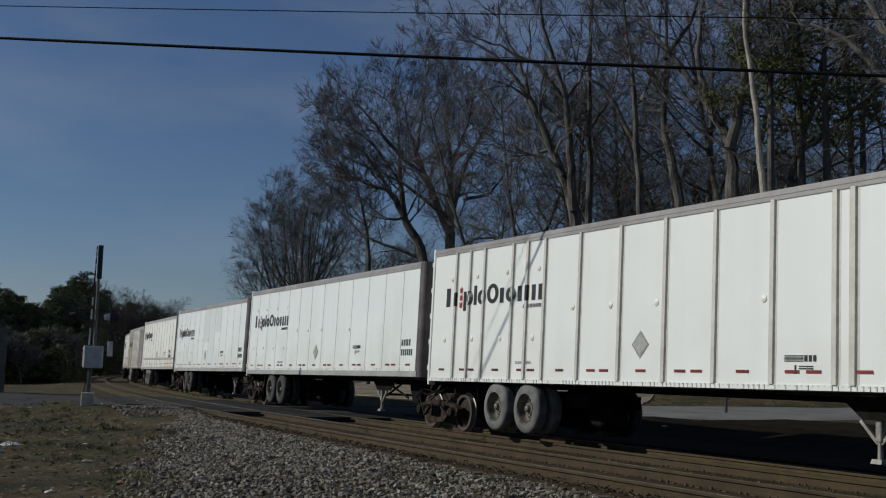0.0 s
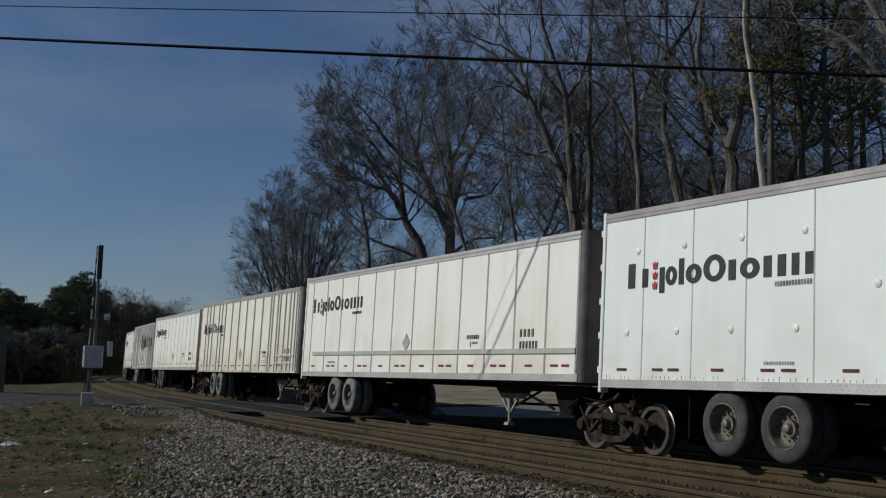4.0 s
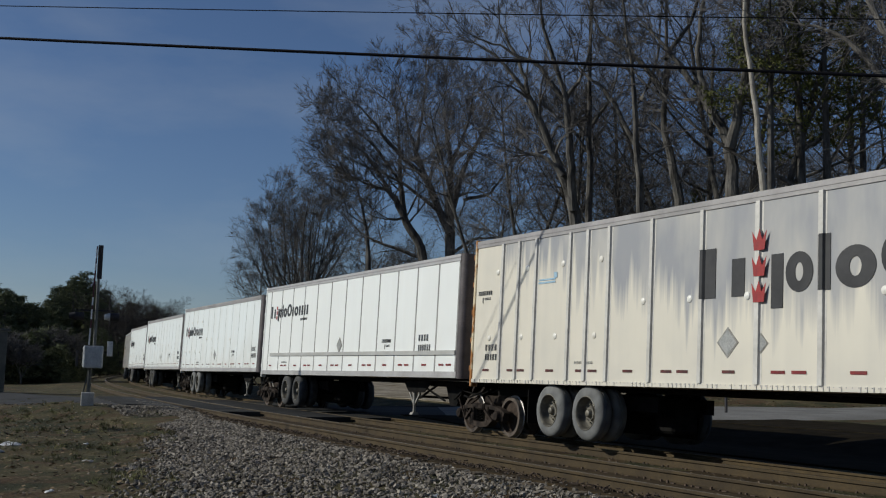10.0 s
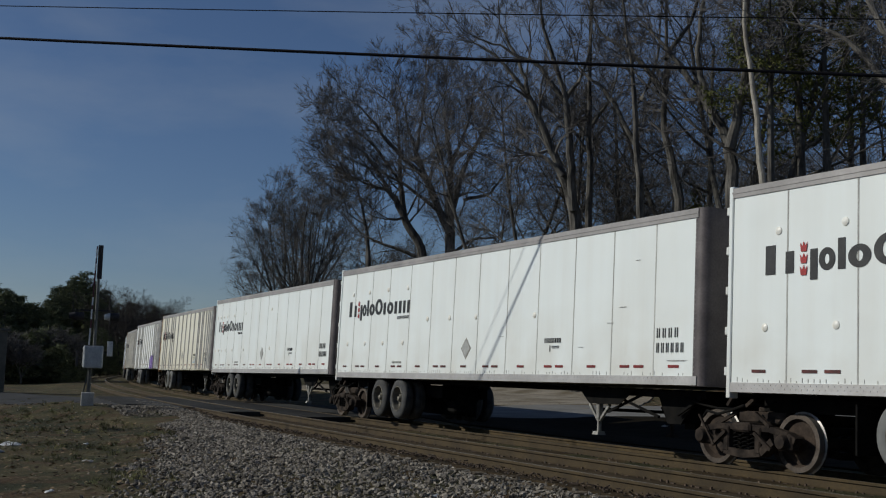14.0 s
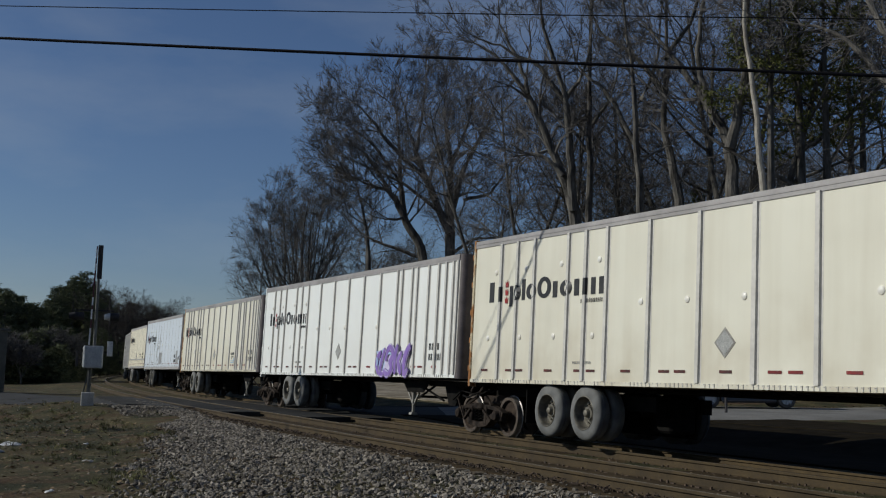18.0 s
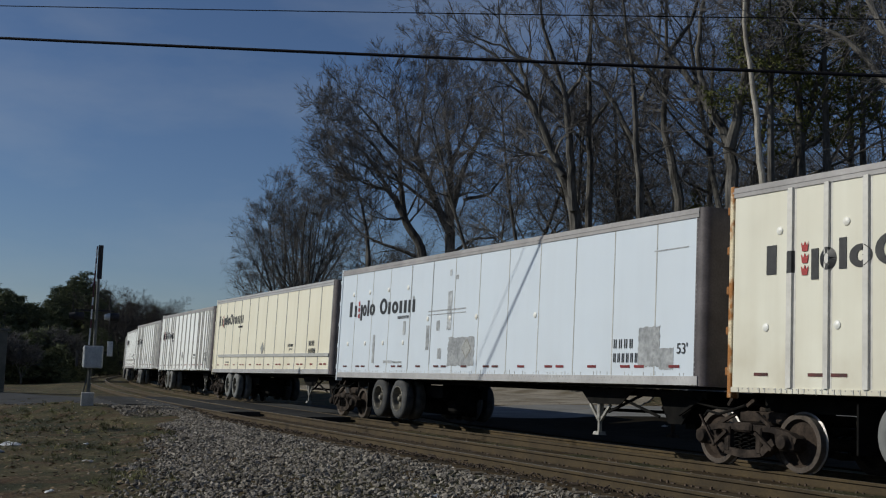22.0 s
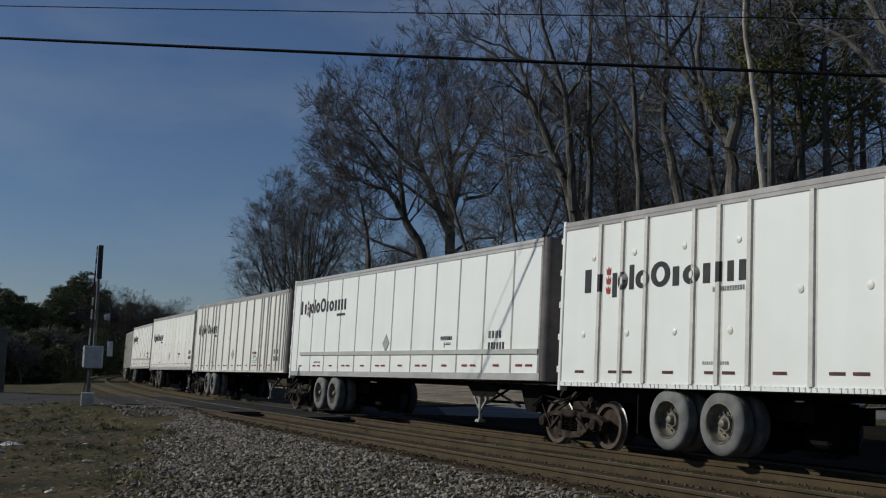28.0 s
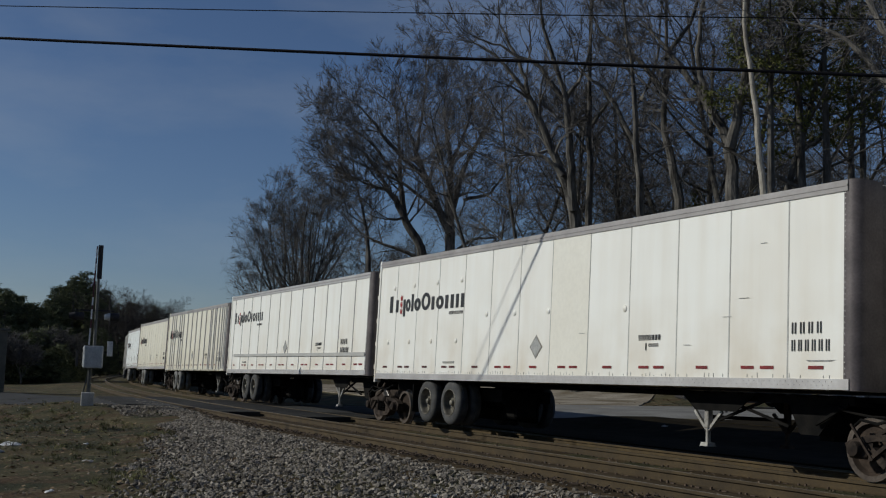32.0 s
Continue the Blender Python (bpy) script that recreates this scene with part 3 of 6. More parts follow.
# ---- trailers ----
LENGTH, PITCH = 16.1, 16.676
KINDS = {
    "smooth": dict(seams=[0.08, 1.17, 2.41, 3.61, 4.93, 6.18, 7.39, 8.6, 9.89, 11.13, 12.42, 13.66, 14.87, 15.9]),
    "thin": dict(seams=[0.08, 0.67, 1.98, 3.26, 4.52, 5.82, 7.12, 8.43, 9.73, 11.02, 12.29, 13.54, 14.79, 15.9]),
    "post": dict(seams=[0.08, 1.22, 1.88, 2.54, 3.75, 4.33, 5.0, 6.22, 7.49, 8.73, 9.95, 11.18, 12.35, 12.66, 13.3, 13.62, 14.3, 14.86, 15.28, 15.66, 15.9]),
}
CACHE = {}


def kept(key, make):
    if key not in CACHE:
        CACHE[key] = make()
    return CACHE[key]


def roof_z(u):
    return 4.09 - 0.19 * u / LENGTH


def sill_z(u):
    return 1.05 + 0.08 * u / LENGTH


def slab(u0, u1, lo, hi, y0, y1, mat):
    """A plate along the side between two heights that may slope."""
    p = [(u0, y0, lo(u0)), (u1, y0, lo(u1)), (u1, y0, hi(u1)), (u0, y0, hi(u0)), (u0, y1, lo(u0)), (u1, y1, lo(u1)), (u1, y1, hi(u1)), (u0, y1, hi(u0))]
    return Geo().add(p, [(0, 1, 2, 3), (5, 4, 7, 6), (4, 0, 3, 7), (1, 5, 6, 2), (3, 2, 6, 7), (4, 5, 1, 0)]).mesh("plate", mat)


def hull_mesh(mat):
    """The box itself, with rounded front corners and a slightly arched roof."""
    plan = [(0.03, -1.285), (15.94, -1.285)]
    plan += [(15.94 + 0.13 * math.sin(a), -1.155 - 0.13 * math.cos(a)) for a in np.linspace(0.3, math.pi / 2, 5)]
    plan += [(x, -y) for x, y in reversed(plan)]
    n, g = len(plan), Geo()
    g.v = [(x, y, sill_z(x)) for x, y in plan] + [(x, y, roof_z(x) - 0.03) for x, y in plan]
    g.f = [(i, (i + 1) % n, n + (i + 1) % n, n + i) for i in range(n)] + [tuple(reversed(range(n))), tuple(range(n, 2 * n))]
    g.m = [0] * len(g.f)
    return g.mesh("body", mat)


def hat_post(u, wide, mat):
    """An outside post: a raised hat with flat flanges."""
    h, g = wide / 2, Geo()
    sec = [(-h, -1.302), (-h * 0.62, -1.305), (-h * 0.46, -1.34), (h * 0.46, -1.34), (h * 0.62, -1.305), (h, -1.302)]
    for z in (sill_z(u) + 0.075, roof_z(u) - 0.14):
        g.v += [(d, y, z) for d, y in sec]
    g.f = [(i, i + 1, 7 + i, 6 + i) for i in range(5)]
    g.m = [0] * 5
    return g.mesh("post", mat)


DARKTYRES = (1, 2, 5, 7, 9, 10, 14, 20, 21)


def tyre_mesh(mat):
    g = Geo()
    for y in (0.0, 0.33):
        prof = [(y + 0.03, 0.29), (y + 0.005, 0.31), (y, 0.36), (y + 0.012, 0.43), (y + 0.04, 0.475), (y + 0.07, 0.49), (y + 0.11, 0.492), (y + 0.115, 0.48), (y + 0.13, 0.48),
                (y + 0.135, 0.492), (y + 0.2, 0.49), (y + 0.24, 0.475), (y + 0.265, 0.43), (y + 0.28, 0.36), (y + 0.27, 0.3)]
        g.turn(prof, (0, 0, 0), "y", 36)
    return g.mesh("tyre", mat, True)


def rim_mesh():
    g = Geo().turn([(0.26, 0.292), (0.03, 0.296), (0.0, 0.31), (-0.005, 0.3), (0.012, 0.282), (0.05, 0.272), (0.14, 0.262), (0.165, 0.24), (0.168, 0.13), (0.1, 0.12), (0.09, 0.0)], (0, 0, 0), "y", 30)
    for k in range(10):
        a = math.tau * k / 10
        g.turn([(0.168, 0.0), (0.13, 0.0), (0.13, 0.016), (0.168, 0.016)][1:], (0.17 * math.cos(a), 0, 0.17 * math.sin(a)), "y", 6)
    return g.mesh("rim", RIM, True)


def hub_mesh():
    return Geo().turn([(0.16, 0.095), (0.10, 0.085), (0.06, 0.065), (0.04, 0.06), (0.03, 0.045), (0.03, 0.0)], (0, 0, 0), "y", 16).mesh("hub", RIM, True)


# the wordmark's place taken by plain bars and rings: shape, start and end along its length, foot and head heights
MARKS = [("bar", 0.026, 0.07, 0, 1), ("bar", 0.116, 0.152, 0, 0.74), ("bar", 0.222, 0.252, -0.27, 0.74), ("ring", 0.258, 0.324, 0, 0.74), ("bar", 0.335, 0.364, 0, 1), ("ring", 0.375, 0.462, 0, 0.74),
         ("ring", 0.472, 0.588, 0, 1), ("bar", 0.604, 0.64, 0, 0.74), ("ring", 0.662, 0.756, 0, 0.74), ("bar", 0.775, 0.812, 0, 0.74), ("bar", 0.84, 0.877, 0, 0.74), ("bar", 0.903, 0.935, 0, 0.74), ("bar", 0.962, 0.996, 0, 0.74)]


def mark_mesh(i, wide, high, mat, gap, kind, base):
    """One plain shape of the wordmark, a thin plate that also climbs over the outside posts."""
    shape, a, b, lo, hi = MARKS[i]
    d = gap if a > 0.465 else 0.0
    u0, u1, z0, z1 = a * wide + d, b * wide + d, lo * high, hi * high
    if shape == "ring":
        cu, cz, ru, rz, t, n = (u0 + u1) / 2, (z0 + z1) / 2, (u1 - u0) / 2, (z1 - z0) / 2, 0.031 * wide, 28
        turns = [(math.cos(math.tau * k / n), math.sin(math.tau * k / n)) for k in range(n)]
        rows = [((cu + ru * c, cz + rz * s), (cu + max(ru - t, 0.3 * ru) * c, cz + (rz - 0.2 * high) * s)) for c, s in turns]
        rows.append(rows[0])
    else:
        n = 10
        rows = [((u0 + (u1 - u0) * k / n, z1), (u0 + (u1 - u0) * k / n, z0)) for k in range(n + 1)]
    g = Geo()
    for pair in rows[:n if shape == "ring" else n + 1]:
        for back in (0.0, 0.004):
            for u, z in pair:
                on_post = kind == "post" and any(abs(base + u - v) < 0.05 for v in KINDS["post"]["seams"][1:])
                g.v.append((u, (-1.344 if on_post else -1.309) + back, z))
    k = len(g.v) // 4
    for j in range(n):
        a, b = 4 * j, 4 * ((j + 1) % k)
        g.f += [(a, b, b + 1, a + 1), (a + 2, a + 3, b + 3, b + 2), (a, a + 2, b + 2, b), (a + 1, b + 1, b + 3, a + 3)]
    if shape == "bar":
        g.f += [(0, 1, 3, 2), (4 * n, 4 * n + 2, 4 * n + 3, 4 * n + 1)]
    g.m = [0] * len(g.f)
    return g.mesh("wordmark_" + shape, mat)


def bars_mesh(rows, mat):
    """Small upright bars in place of marks that are not spelled out."""
    g = Geo()
    for x, z, h, count, step in rows:
        for k in range(count):
            w = step * 0.17
            for d in (0.0, 0.36):
                g.box(x + (k + d) * step, x + (k + d) * step + w, -0.004, 0, z, z + h)
    return g.mesh("marking", mat)


def crown_mesh(k):
    p = [(-0.5, 0.45), (-0.36, -0.5), (0.36, -0.5), (0.5, 0.45), (0.2, 0.0), (0, 0.55), (-0.2, 0.0)]
    g = Geo()
    g.v = [(x * k, -0.004, z * k) for x, z in p] + [(x * k, 0, z * k) for x, z in p]
    g.f = [(0, 1, 6), (6, 1, 2, 4), (6, 4, 5), (4, 2, 3)] + [(i, 7 + i, 7 + (i + 1) % 7, (i + 1) % 7) for i in range(7)]
    g.m = [0] * len(g.f)
    return g.mesh("crown_emblem", RED)


def diamond_mesh(a, b, mat):
    g = Geo()
    for k, y in ((1.0, 0.0), (0.82, -0.004)):
        g.add([(-a * k, y - 0.004, 0), (0, y - 0.004, -b * k), (a * k, y - 0.004, 0), (0, y - 0.004, b * k), (-a * k, y + 0.004, 0), (0, y + 0.004, -b * k), (a * k, y + 0.004, 0), (0, y + 0.004, b * k)],
              [(0, 1, 2, 3), (0, 4, 5, 1), (1, 5, 6, 2), (2, 6, 7, 3), (3, 7, 4, 0)], 0 if k == 1 else 1)
    return g.mesh("placard", [GEAR, mat])


def child_stuff(name, me, parent, label="", m=None):
    return tagged(child(name, me, parent, label, m), kind="stuff")


def make_trailer(n, kind, colour, label, big=False, gap=0.0, rub=False, rust=False, blue=False, dim=False):
    """A trailer riding on rail: its origin is its rear end on the track's middle, at the rail."""
    pt = PAINTS[colour]
    t = thing("trailer", label, "trailer", "trailers of the train")
    child("body", kept(("hull", colour), lambda: hull_mesh(pt)), t)
    child("roof", kept("roof", lambda: slab(0.03, 16.0, lambda u: roof_z(u) - 0.03, lambda u: roof_z(u) - 0.004, -1.25, 1.25, RAIL_ALU)), t, "dull aluminium roof skin")
    seams = KINDS[kind]["seams"]
    for i, (a, b) in enumerate(zip(seams, seams[1:])):
        child("panel", kept(("panel", kind, colour, i), lambda: slab(a + 0.004, b - 0.004, lambda u: sill_z(u) + (0.07 if kind == "post" else 0.13), lambda u: roof_z(u) - 0.13, -1.3, -1.286, pt)), t)
    for i, u in enumerate(seams[1:]):
        if kind == "post":
            w = 0.165 if i % 4 else 0.18
            me = kept(("hat", i), lambda: hat_post(u, w, POST_ALU))
        elif kind == "thin":
            me = kept(("strip", i, dim), lambda: slab(-0.031, 0.031, lambda d: sill_z(u) + 0.13, lambda d: roof_z(u) - 0.14, -1.306, -1.298, SEAM if not dim else TOP_ALU))
        else:
            me = kept(("rivets", i), lambda: rivet_seam(u))
        child("post" if kind != "smooth" else "rivet_seam", me, t, m=pose(u, 0, 0))
    for y, s in ((-1, "near"), (1, "far")):
        lo, hi = (-1.318, -1.26) if y < 0 else (1.26, 1.318)
        child("top_rail", kept(("top", s, kind == "thin"), lambda: slab(0.05, 15.95, lambda u: roof_z(u) - 0.15, roof_z, lo, hi, RAIL_ALU if kind == "thin" else TOP_ALU)), t, "dull aluminium top rail")
        child("top_bead", kept(("bead", s), lambda: slab(0.05, 15.95, lambda u: roof_z(u) - 0.085, lambda u: roof_z(u) - 0.06, lo - 0.008 * (y < 0), hi + 0.008 * (y > 0), TOP_ALU)), t)
        child("bottom_rail", kept(("sill", s, kind == "post", colour), lambda: slab(0.05, 15.98, sill_z, lambda u: sill_z(u) + (0.075 if kind == "post" else 0.14), lo, hi, pt if kind == "post" else RAIL_ALU)), t, "" if kind == "post" else "dull aluminium bottom rail")
        child("rear_post", kept(("rearpost", s, rust, colour), lambda: Geo().bbox(-0.01, 0.075, y * 1.24 - 0.085, y * 1.24 + 0.085, 0.96, 4.12, 0.012).mesh("rear_post", RUST if rust else pt)), t, "rust-stained rear corner post" if rust else "")
        child("rear_door", kept(("door", s, colour), lambda: Geo().bbox(-0.035, 0.0, min(y * 0.01, y * 1.15), max(y * 0.01, y * 1.15), 1.15, 3.95, 0.01).mesh("rear_door", pt)), t)
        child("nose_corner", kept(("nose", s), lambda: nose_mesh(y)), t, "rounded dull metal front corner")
        child("landing_leg", kept(("leg", s), lambda: leg_mesh(y)), t, "grey landing gear leg, raised" if y < 0 else "far landing gear leg, darkened as if shaded, raised", pose(-0.12, 0, 0))
        ax = -0.25 if kind == "thin" else 0.0
        child("mud_flap", kept(("flap", s), lambda: Geo().box(2.33, 2.36, y * 0.95 - 0.3, y * 0.95 + 0.3, 0.3, 0.95).mesh("mud_flap", UNDER)), t, "black rubber mud flap", pose(ax, 0, 0))
        for u in (3.12, 4.36):
            at = pose(u + ax, -1.27, 0.575) if y < 0 else pose(u + ax, 1.27, 0.575, 0, 0, 180)
            # far-side tyres always take the dark rubber, shade put into their colour
            dusty = n not in DARKTYRES and y < 0
            ty = child("tyre", kept(("tyre", dusty), lambda: tyre_mesh(DUSTYRUBBER if dusty else RUBBER)), t, "dusty road tyre hanging clear of the rails" if dusty else "dark road tyre hanging clear of the rails", at)
            child("rim", kept("rim", rim_mesh), ty, "dusty steel rim")
            child("hub", kept("hub", hub_mesh), ty)
    for q in (1.35, 1.95, 2.55, 3.15, 3.75):
        child("hinge", kept(("hinge", rust, colour), lambda: Geo().bbox(-0.055, 0.0, -1.325, -1.2, -0.06, 0.06, 0.008).mesh("hinge", RUST if rust else pt)), t, m=pose(0, 0, q))
    child("rear_header", kept(("header", colour), lambda: Geo().bbox(-0.01, 0.075, -1.15, 1.15, 3.96, 4.1, 0.012).mesh("rear_header", pt)), t)
    child("axle", kept("axle", lambda: Geo().turn([(-1.0, 0.0), (-1.0, 0.065), (1.0, 0.065), (1.0, 0.0)], (0, 0, 0), "y", 10).mesh("axle", UNDER)), t, m=pose(3.12 + ax, 0, 0.575))
    child("axle", kept("axle", None), t, m=pose(4.36 + ax, 0, 0.575))
    child("underframe", kept("under", under_mesh), t, "black steel underframe beams")
    tagged(child("underfloor_bracing", kept("cross", cross_mesh), t, "black crossmembers under the floor"), kind="stuff")
    suspension(t, ax)
    # a dark plate over the hull's painted front face
    child("front_wall", kept("frontwall", lambda: slab(16.066, 16.085, sill_z, lambda u: roof_z(u) - 0.04, -0.86, 0.86, NOSEFRONT)), t, "dark front wall")
    child("coupler_box", kept("kingpin", kingpin_mesh), t, "black front coupler box")
    for q in (-0.8, 0.8):
        for k, (a, b) in enumerate((((12.9, 0.62), (13.9, 0.95)), ((13.1, 0.92), (14.4, 0.6)), ((14.9, 0.65), (15.5, 0.95)))):
            child("strut", kept(("strut", k, q), lambda: Geo().bar((a[0], q, a[1]), (b[0], q, b[1]), 0.04).mesh("strut", UNDER)), t)
    child("leg_shaft", kept("shaft", lambda: Geo().bar((12.78, -0.8, 0.66), (12.78, 0.8, 0.66), 0.06).mesh("leg_shaft", UNDER)), t, m=pose(-0.12, 0, 0))
    child("air_hose", kept("nosehose", lambda: Geo().tube([(15.2, -0.9, 0.95), (15.5, -0.85, 0.86), (15.9, -0.8, 0.8), (16.3, -0.75, 0.82), (16.55, -0.7, 0.92)], [0.02] * 5, 6).mesh("air_hose", UNDER)), t, "black air hose")
    child_stuff("lower_trim", kept(("rivetrow", kind), lambda: rivet_rows(kind)), t, "riveted lower edge")
    for y in (-1, 1):
        child("leg_bracket", kept(("bracket", y), lambda: bracket_mesh(y)), t, "black plate that carries the landing gear", pose(-0.12, 0, 0))
    # markings
    if rub:
        child("rub_rail", kept("rub", lambda: slab(1.0, 15.9, lambda u: 1.69 - 0.003 * u, lambda u: 1.79 - 0.003 * u, -1.335, -1.3, RUBALU)), t, "dull aluminium rub rail")
    if big:
        for i, q in enumerate(MARKS):
            child("wordmark_" + q[0], kept(("bigword", i), lambda: mark_mesh(i, 7.8, 0.77, FADEBLACK, 0.0, kind, 7.26)), t, "large faded dark shape of a wordmark", pose(7.26, 0, 2.46))
        for k in range(3):
            child("crown_emblem", kept("crown3", lambda: crown_mesh(0.3)), t, "red emblem", pose(7.26 + 0.195 * 7.8, -1.344, 2.5 + 0.38 * k))
        child_stuff("caption", kept("bigcap", lambda: bars_mesh([(0, 0, 0.15, 14, 0.1)], BLACK)), t, m=pose(13.4, -1.309, 2.22))
    else:
        z = 2.73 if kind != "thin" else 2.98
        y = -1.309
        for i, q in enumerate(MARKS):
            child("wordmark_" + q[0], kept(("word", gap, kind, i), lambda: mark_mesh(i, 4.29 if gap != 0.15 else 4.1, 0.42, BLACK, gap, kind, 0.64)), t, "black shape of a wordmark", pose(0.64, 0, z - (0.03 * q[1] if kind != "thin" else 0.0)))
        for k in range(3):
            child("crown_emblem", kept("crown", lambda: crown_mesh(0.135)), t, "red emblem", pose(0.64 + 0.195 * 4.29, -1.31, z + 0.02 + 0.165 * k))
        child_stuff("caption", kept("cap", lambda: bars_mesh([(0, 0, 0.075, 13, 0.055)], FADEBLACK)), t, m=pose(4.2, y, z - 0.17))
    x, z = (13.72, 1.72) if n == 14 else (13.6, 1.81) if kind == "thin" and not rub else (13.8, 1.98) if kind == "thin" else (14.5, 1.76) if kind == "post" else (14.95, 1.88)
    y = -1.306
    if not big:
        child_stuff("number_marking", kept("number", lambda: bars_mesh([(0, 0, 0.155, 4, 0.155), (0, -0.24, 0.155, 6, 0.125)], BLACK)), t, m=pose(x, y, z))
    if big:
        child_stuff("number_marking", kept("bignumber", lambda: bars_mesh([(0, 0, 0.13, 4, 0.13), (0, -0.2, 0.13, 6, 0.105)], FADEBLACK)), t, m=pose(0.62, y, 1.72))
    if n not in (12, 14):
        child_stuff("stripe_mark", kept("stripes", lambda: stripes_mesh()), t, "small black striped mark", pose(11.42, y, 1.98 if kind == 'thin' and rub else 1.5 if n == 0 else 1.77 if kind == 'post' else 1.85) if not big else pose(0.2, y, 2.9))
    if blue:
        child("blue_mark", kept("blue", lambda: Geo().box(0, 0.6, -0.004, 0, 0, 0.035).box(0, 0.6, -0.004, 0, 0.06, 0.09).box(0.55, 0.66, -0.004, 0, 0.09, 0.2).mesh("blue_mark", BLUEMARK)), t, "faded blue stripe mark", pose(11.46, y, 1.45) if not big else pose(2.65, y, 3.0))
    child("placard", kept("placard", lambda: diamond_mesh(0.235, 0.235, GREYMARK)), t, "grey diamond placard", pose(8.1, y + 0.003, 1.96 if kind == 'thin' and rub else 1.78))
    if big:
        child("placard", kept("placard2", lambda: diamond_mesh(0.15, 0.15, GREYMARK)), t, "small faded grey diamond", pose(8.8, y + 0.003, 1.76))
    child_stuff("small_print", kept("print", lambda: bars_mesh([(0, 0, 0.05, 12, 0.05)], GREYMARK)), t, m=pose(2.4 if kind == "thin" else 4.0, y, 1.45))
    wide = [seams[0]]
    for u in seams[1:]:
        if u - wide[-1] > 0.9:
            wide.append(u)
    for k, (a, b) in enumerate(zip(wide, wide[1:])):
        mid = (a + b) / 2
        for u in ((mid - 0.33, mid + 0.07) if k % 2 else (mid - 0.12,)):
            # reflectors towards the rear get the darker red
            old = kind != "thin" and u < 8.4 + (n * 7 % 5) - 2
            child("reflector", kept(("refl", old), lambda: Geo().box(0, 0.27, -0.004, 0, 0, 0.045).mesh("reflector", DULLREFL if old else REFLECTOR)), t, "dark red reflector" if old else "", pose(u, y, 1.335 + 0.004 * u - (0.045 if kind == "post" else 0.0)))
    if kind != "thin":
        for u, z in [(u, z) for u in (0.38, 0.95, 1.52, 2.2, 3.4, 5.3, 9.1) for z in (1.96, 3.33)] if n == 10 else [(0.75, 1.98), (2.05, 1.98), (3.3, 1.97), (4.6, 1.96), (1.0, 3.35), (2.2, 3.35), (3.5, 3.34), (4.75, 3.32), (6.0, 2.5), (7.2, 2.48), (8.5, 2.46), (11.0, 2.4)]:
            child("dome_plug", kept("plug", lambda: Geo().turn([(0.0, 0.062), (-0.012, 0.058), (-0.024, 0.035), (-0.028, 0.0)], (0, 0, 0), "y", 12).mesh("dome_plug", PAINTS["white"], True)), t, m=pose(u, -1.3, z))
    return t


def rivet_rows(kind):
    """Rivets along the bottom rail and the foot of the panels."""
    g, r = Geo(), random.Random(8)
    u = 0.2
    while u < 15.7:
        z = sill_z(u)
        g.box(u, u + 0.014, -1.323, -1.316, z + 0.05, z + 0.064)
        if kind != "post":
            g.box(u + 0.05, u + 0.064, -1.323, -1.316, z + 0.1, z + 0.114)
        if kind == "post" and r.random() < 0.65:
            g.box(u + 0.03, u + 0.042, -1.3255, -1.316, z + 0.005, z + 0.07, 1)
        if kind == "smooth" and r.random() < 0.7:
            g.box(u, u + 0.01, -1.306, -1.299, z + 0.15, z + 0.15 + r.uniform(0.02, 0.07), 1)
        u += 0.105
    return g.mesh("rivet_row", [RAIL_ALU, SEAM_PALE])


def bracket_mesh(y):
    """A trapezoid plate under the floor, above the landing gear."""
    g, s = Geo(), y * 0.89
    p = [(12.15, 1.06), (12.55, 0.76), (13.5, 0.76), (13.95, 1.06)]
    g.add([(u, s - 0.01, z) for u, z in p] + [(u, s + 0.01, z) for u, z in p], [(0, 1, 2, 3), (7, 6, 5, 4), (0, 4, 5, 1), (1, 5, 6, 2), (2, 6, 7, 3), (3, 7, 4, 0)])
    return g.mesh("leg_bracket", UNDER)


def rivet_seam(u):
    g = Geo().box(-0.014, 0.014, -1.303, -1.298, sill_z(u) + 0.13, roof_z(u) - 0.14)
    z = sill_z(u) + 0.2
    while z < roof_z(u) - 0.16:
        g.box(-0.008, 0.008, -1.309, -1.302, z, z + 0.014, 1)
        z += 0.075
    return g.mesh("rivet_seam", [SEAM_PALE, RAIL_ALU])


SEAM_PALE = mottled("pale_seam", (0.36, 0.36, 0.34), (0.48, 0.48, 0.46), 5, 40, 0.7)


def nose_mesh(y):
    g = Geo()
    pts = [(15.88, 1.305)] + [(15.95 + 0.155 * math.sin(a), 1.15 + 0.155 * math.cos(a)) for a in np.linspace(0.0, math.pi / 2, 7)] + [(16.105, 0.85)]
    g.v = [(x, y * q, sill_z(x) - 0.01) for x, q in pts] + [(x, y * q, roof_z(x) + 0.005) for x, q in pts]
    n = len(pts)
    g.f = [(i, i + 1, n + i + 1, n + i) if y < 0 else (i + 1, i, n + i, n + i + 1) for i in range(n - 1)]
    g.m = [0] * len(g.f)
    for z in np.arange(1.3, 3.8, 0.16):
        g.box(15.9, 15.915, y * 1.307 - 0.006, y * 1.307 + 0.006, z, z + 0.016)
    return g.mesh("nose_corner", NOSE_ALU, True)


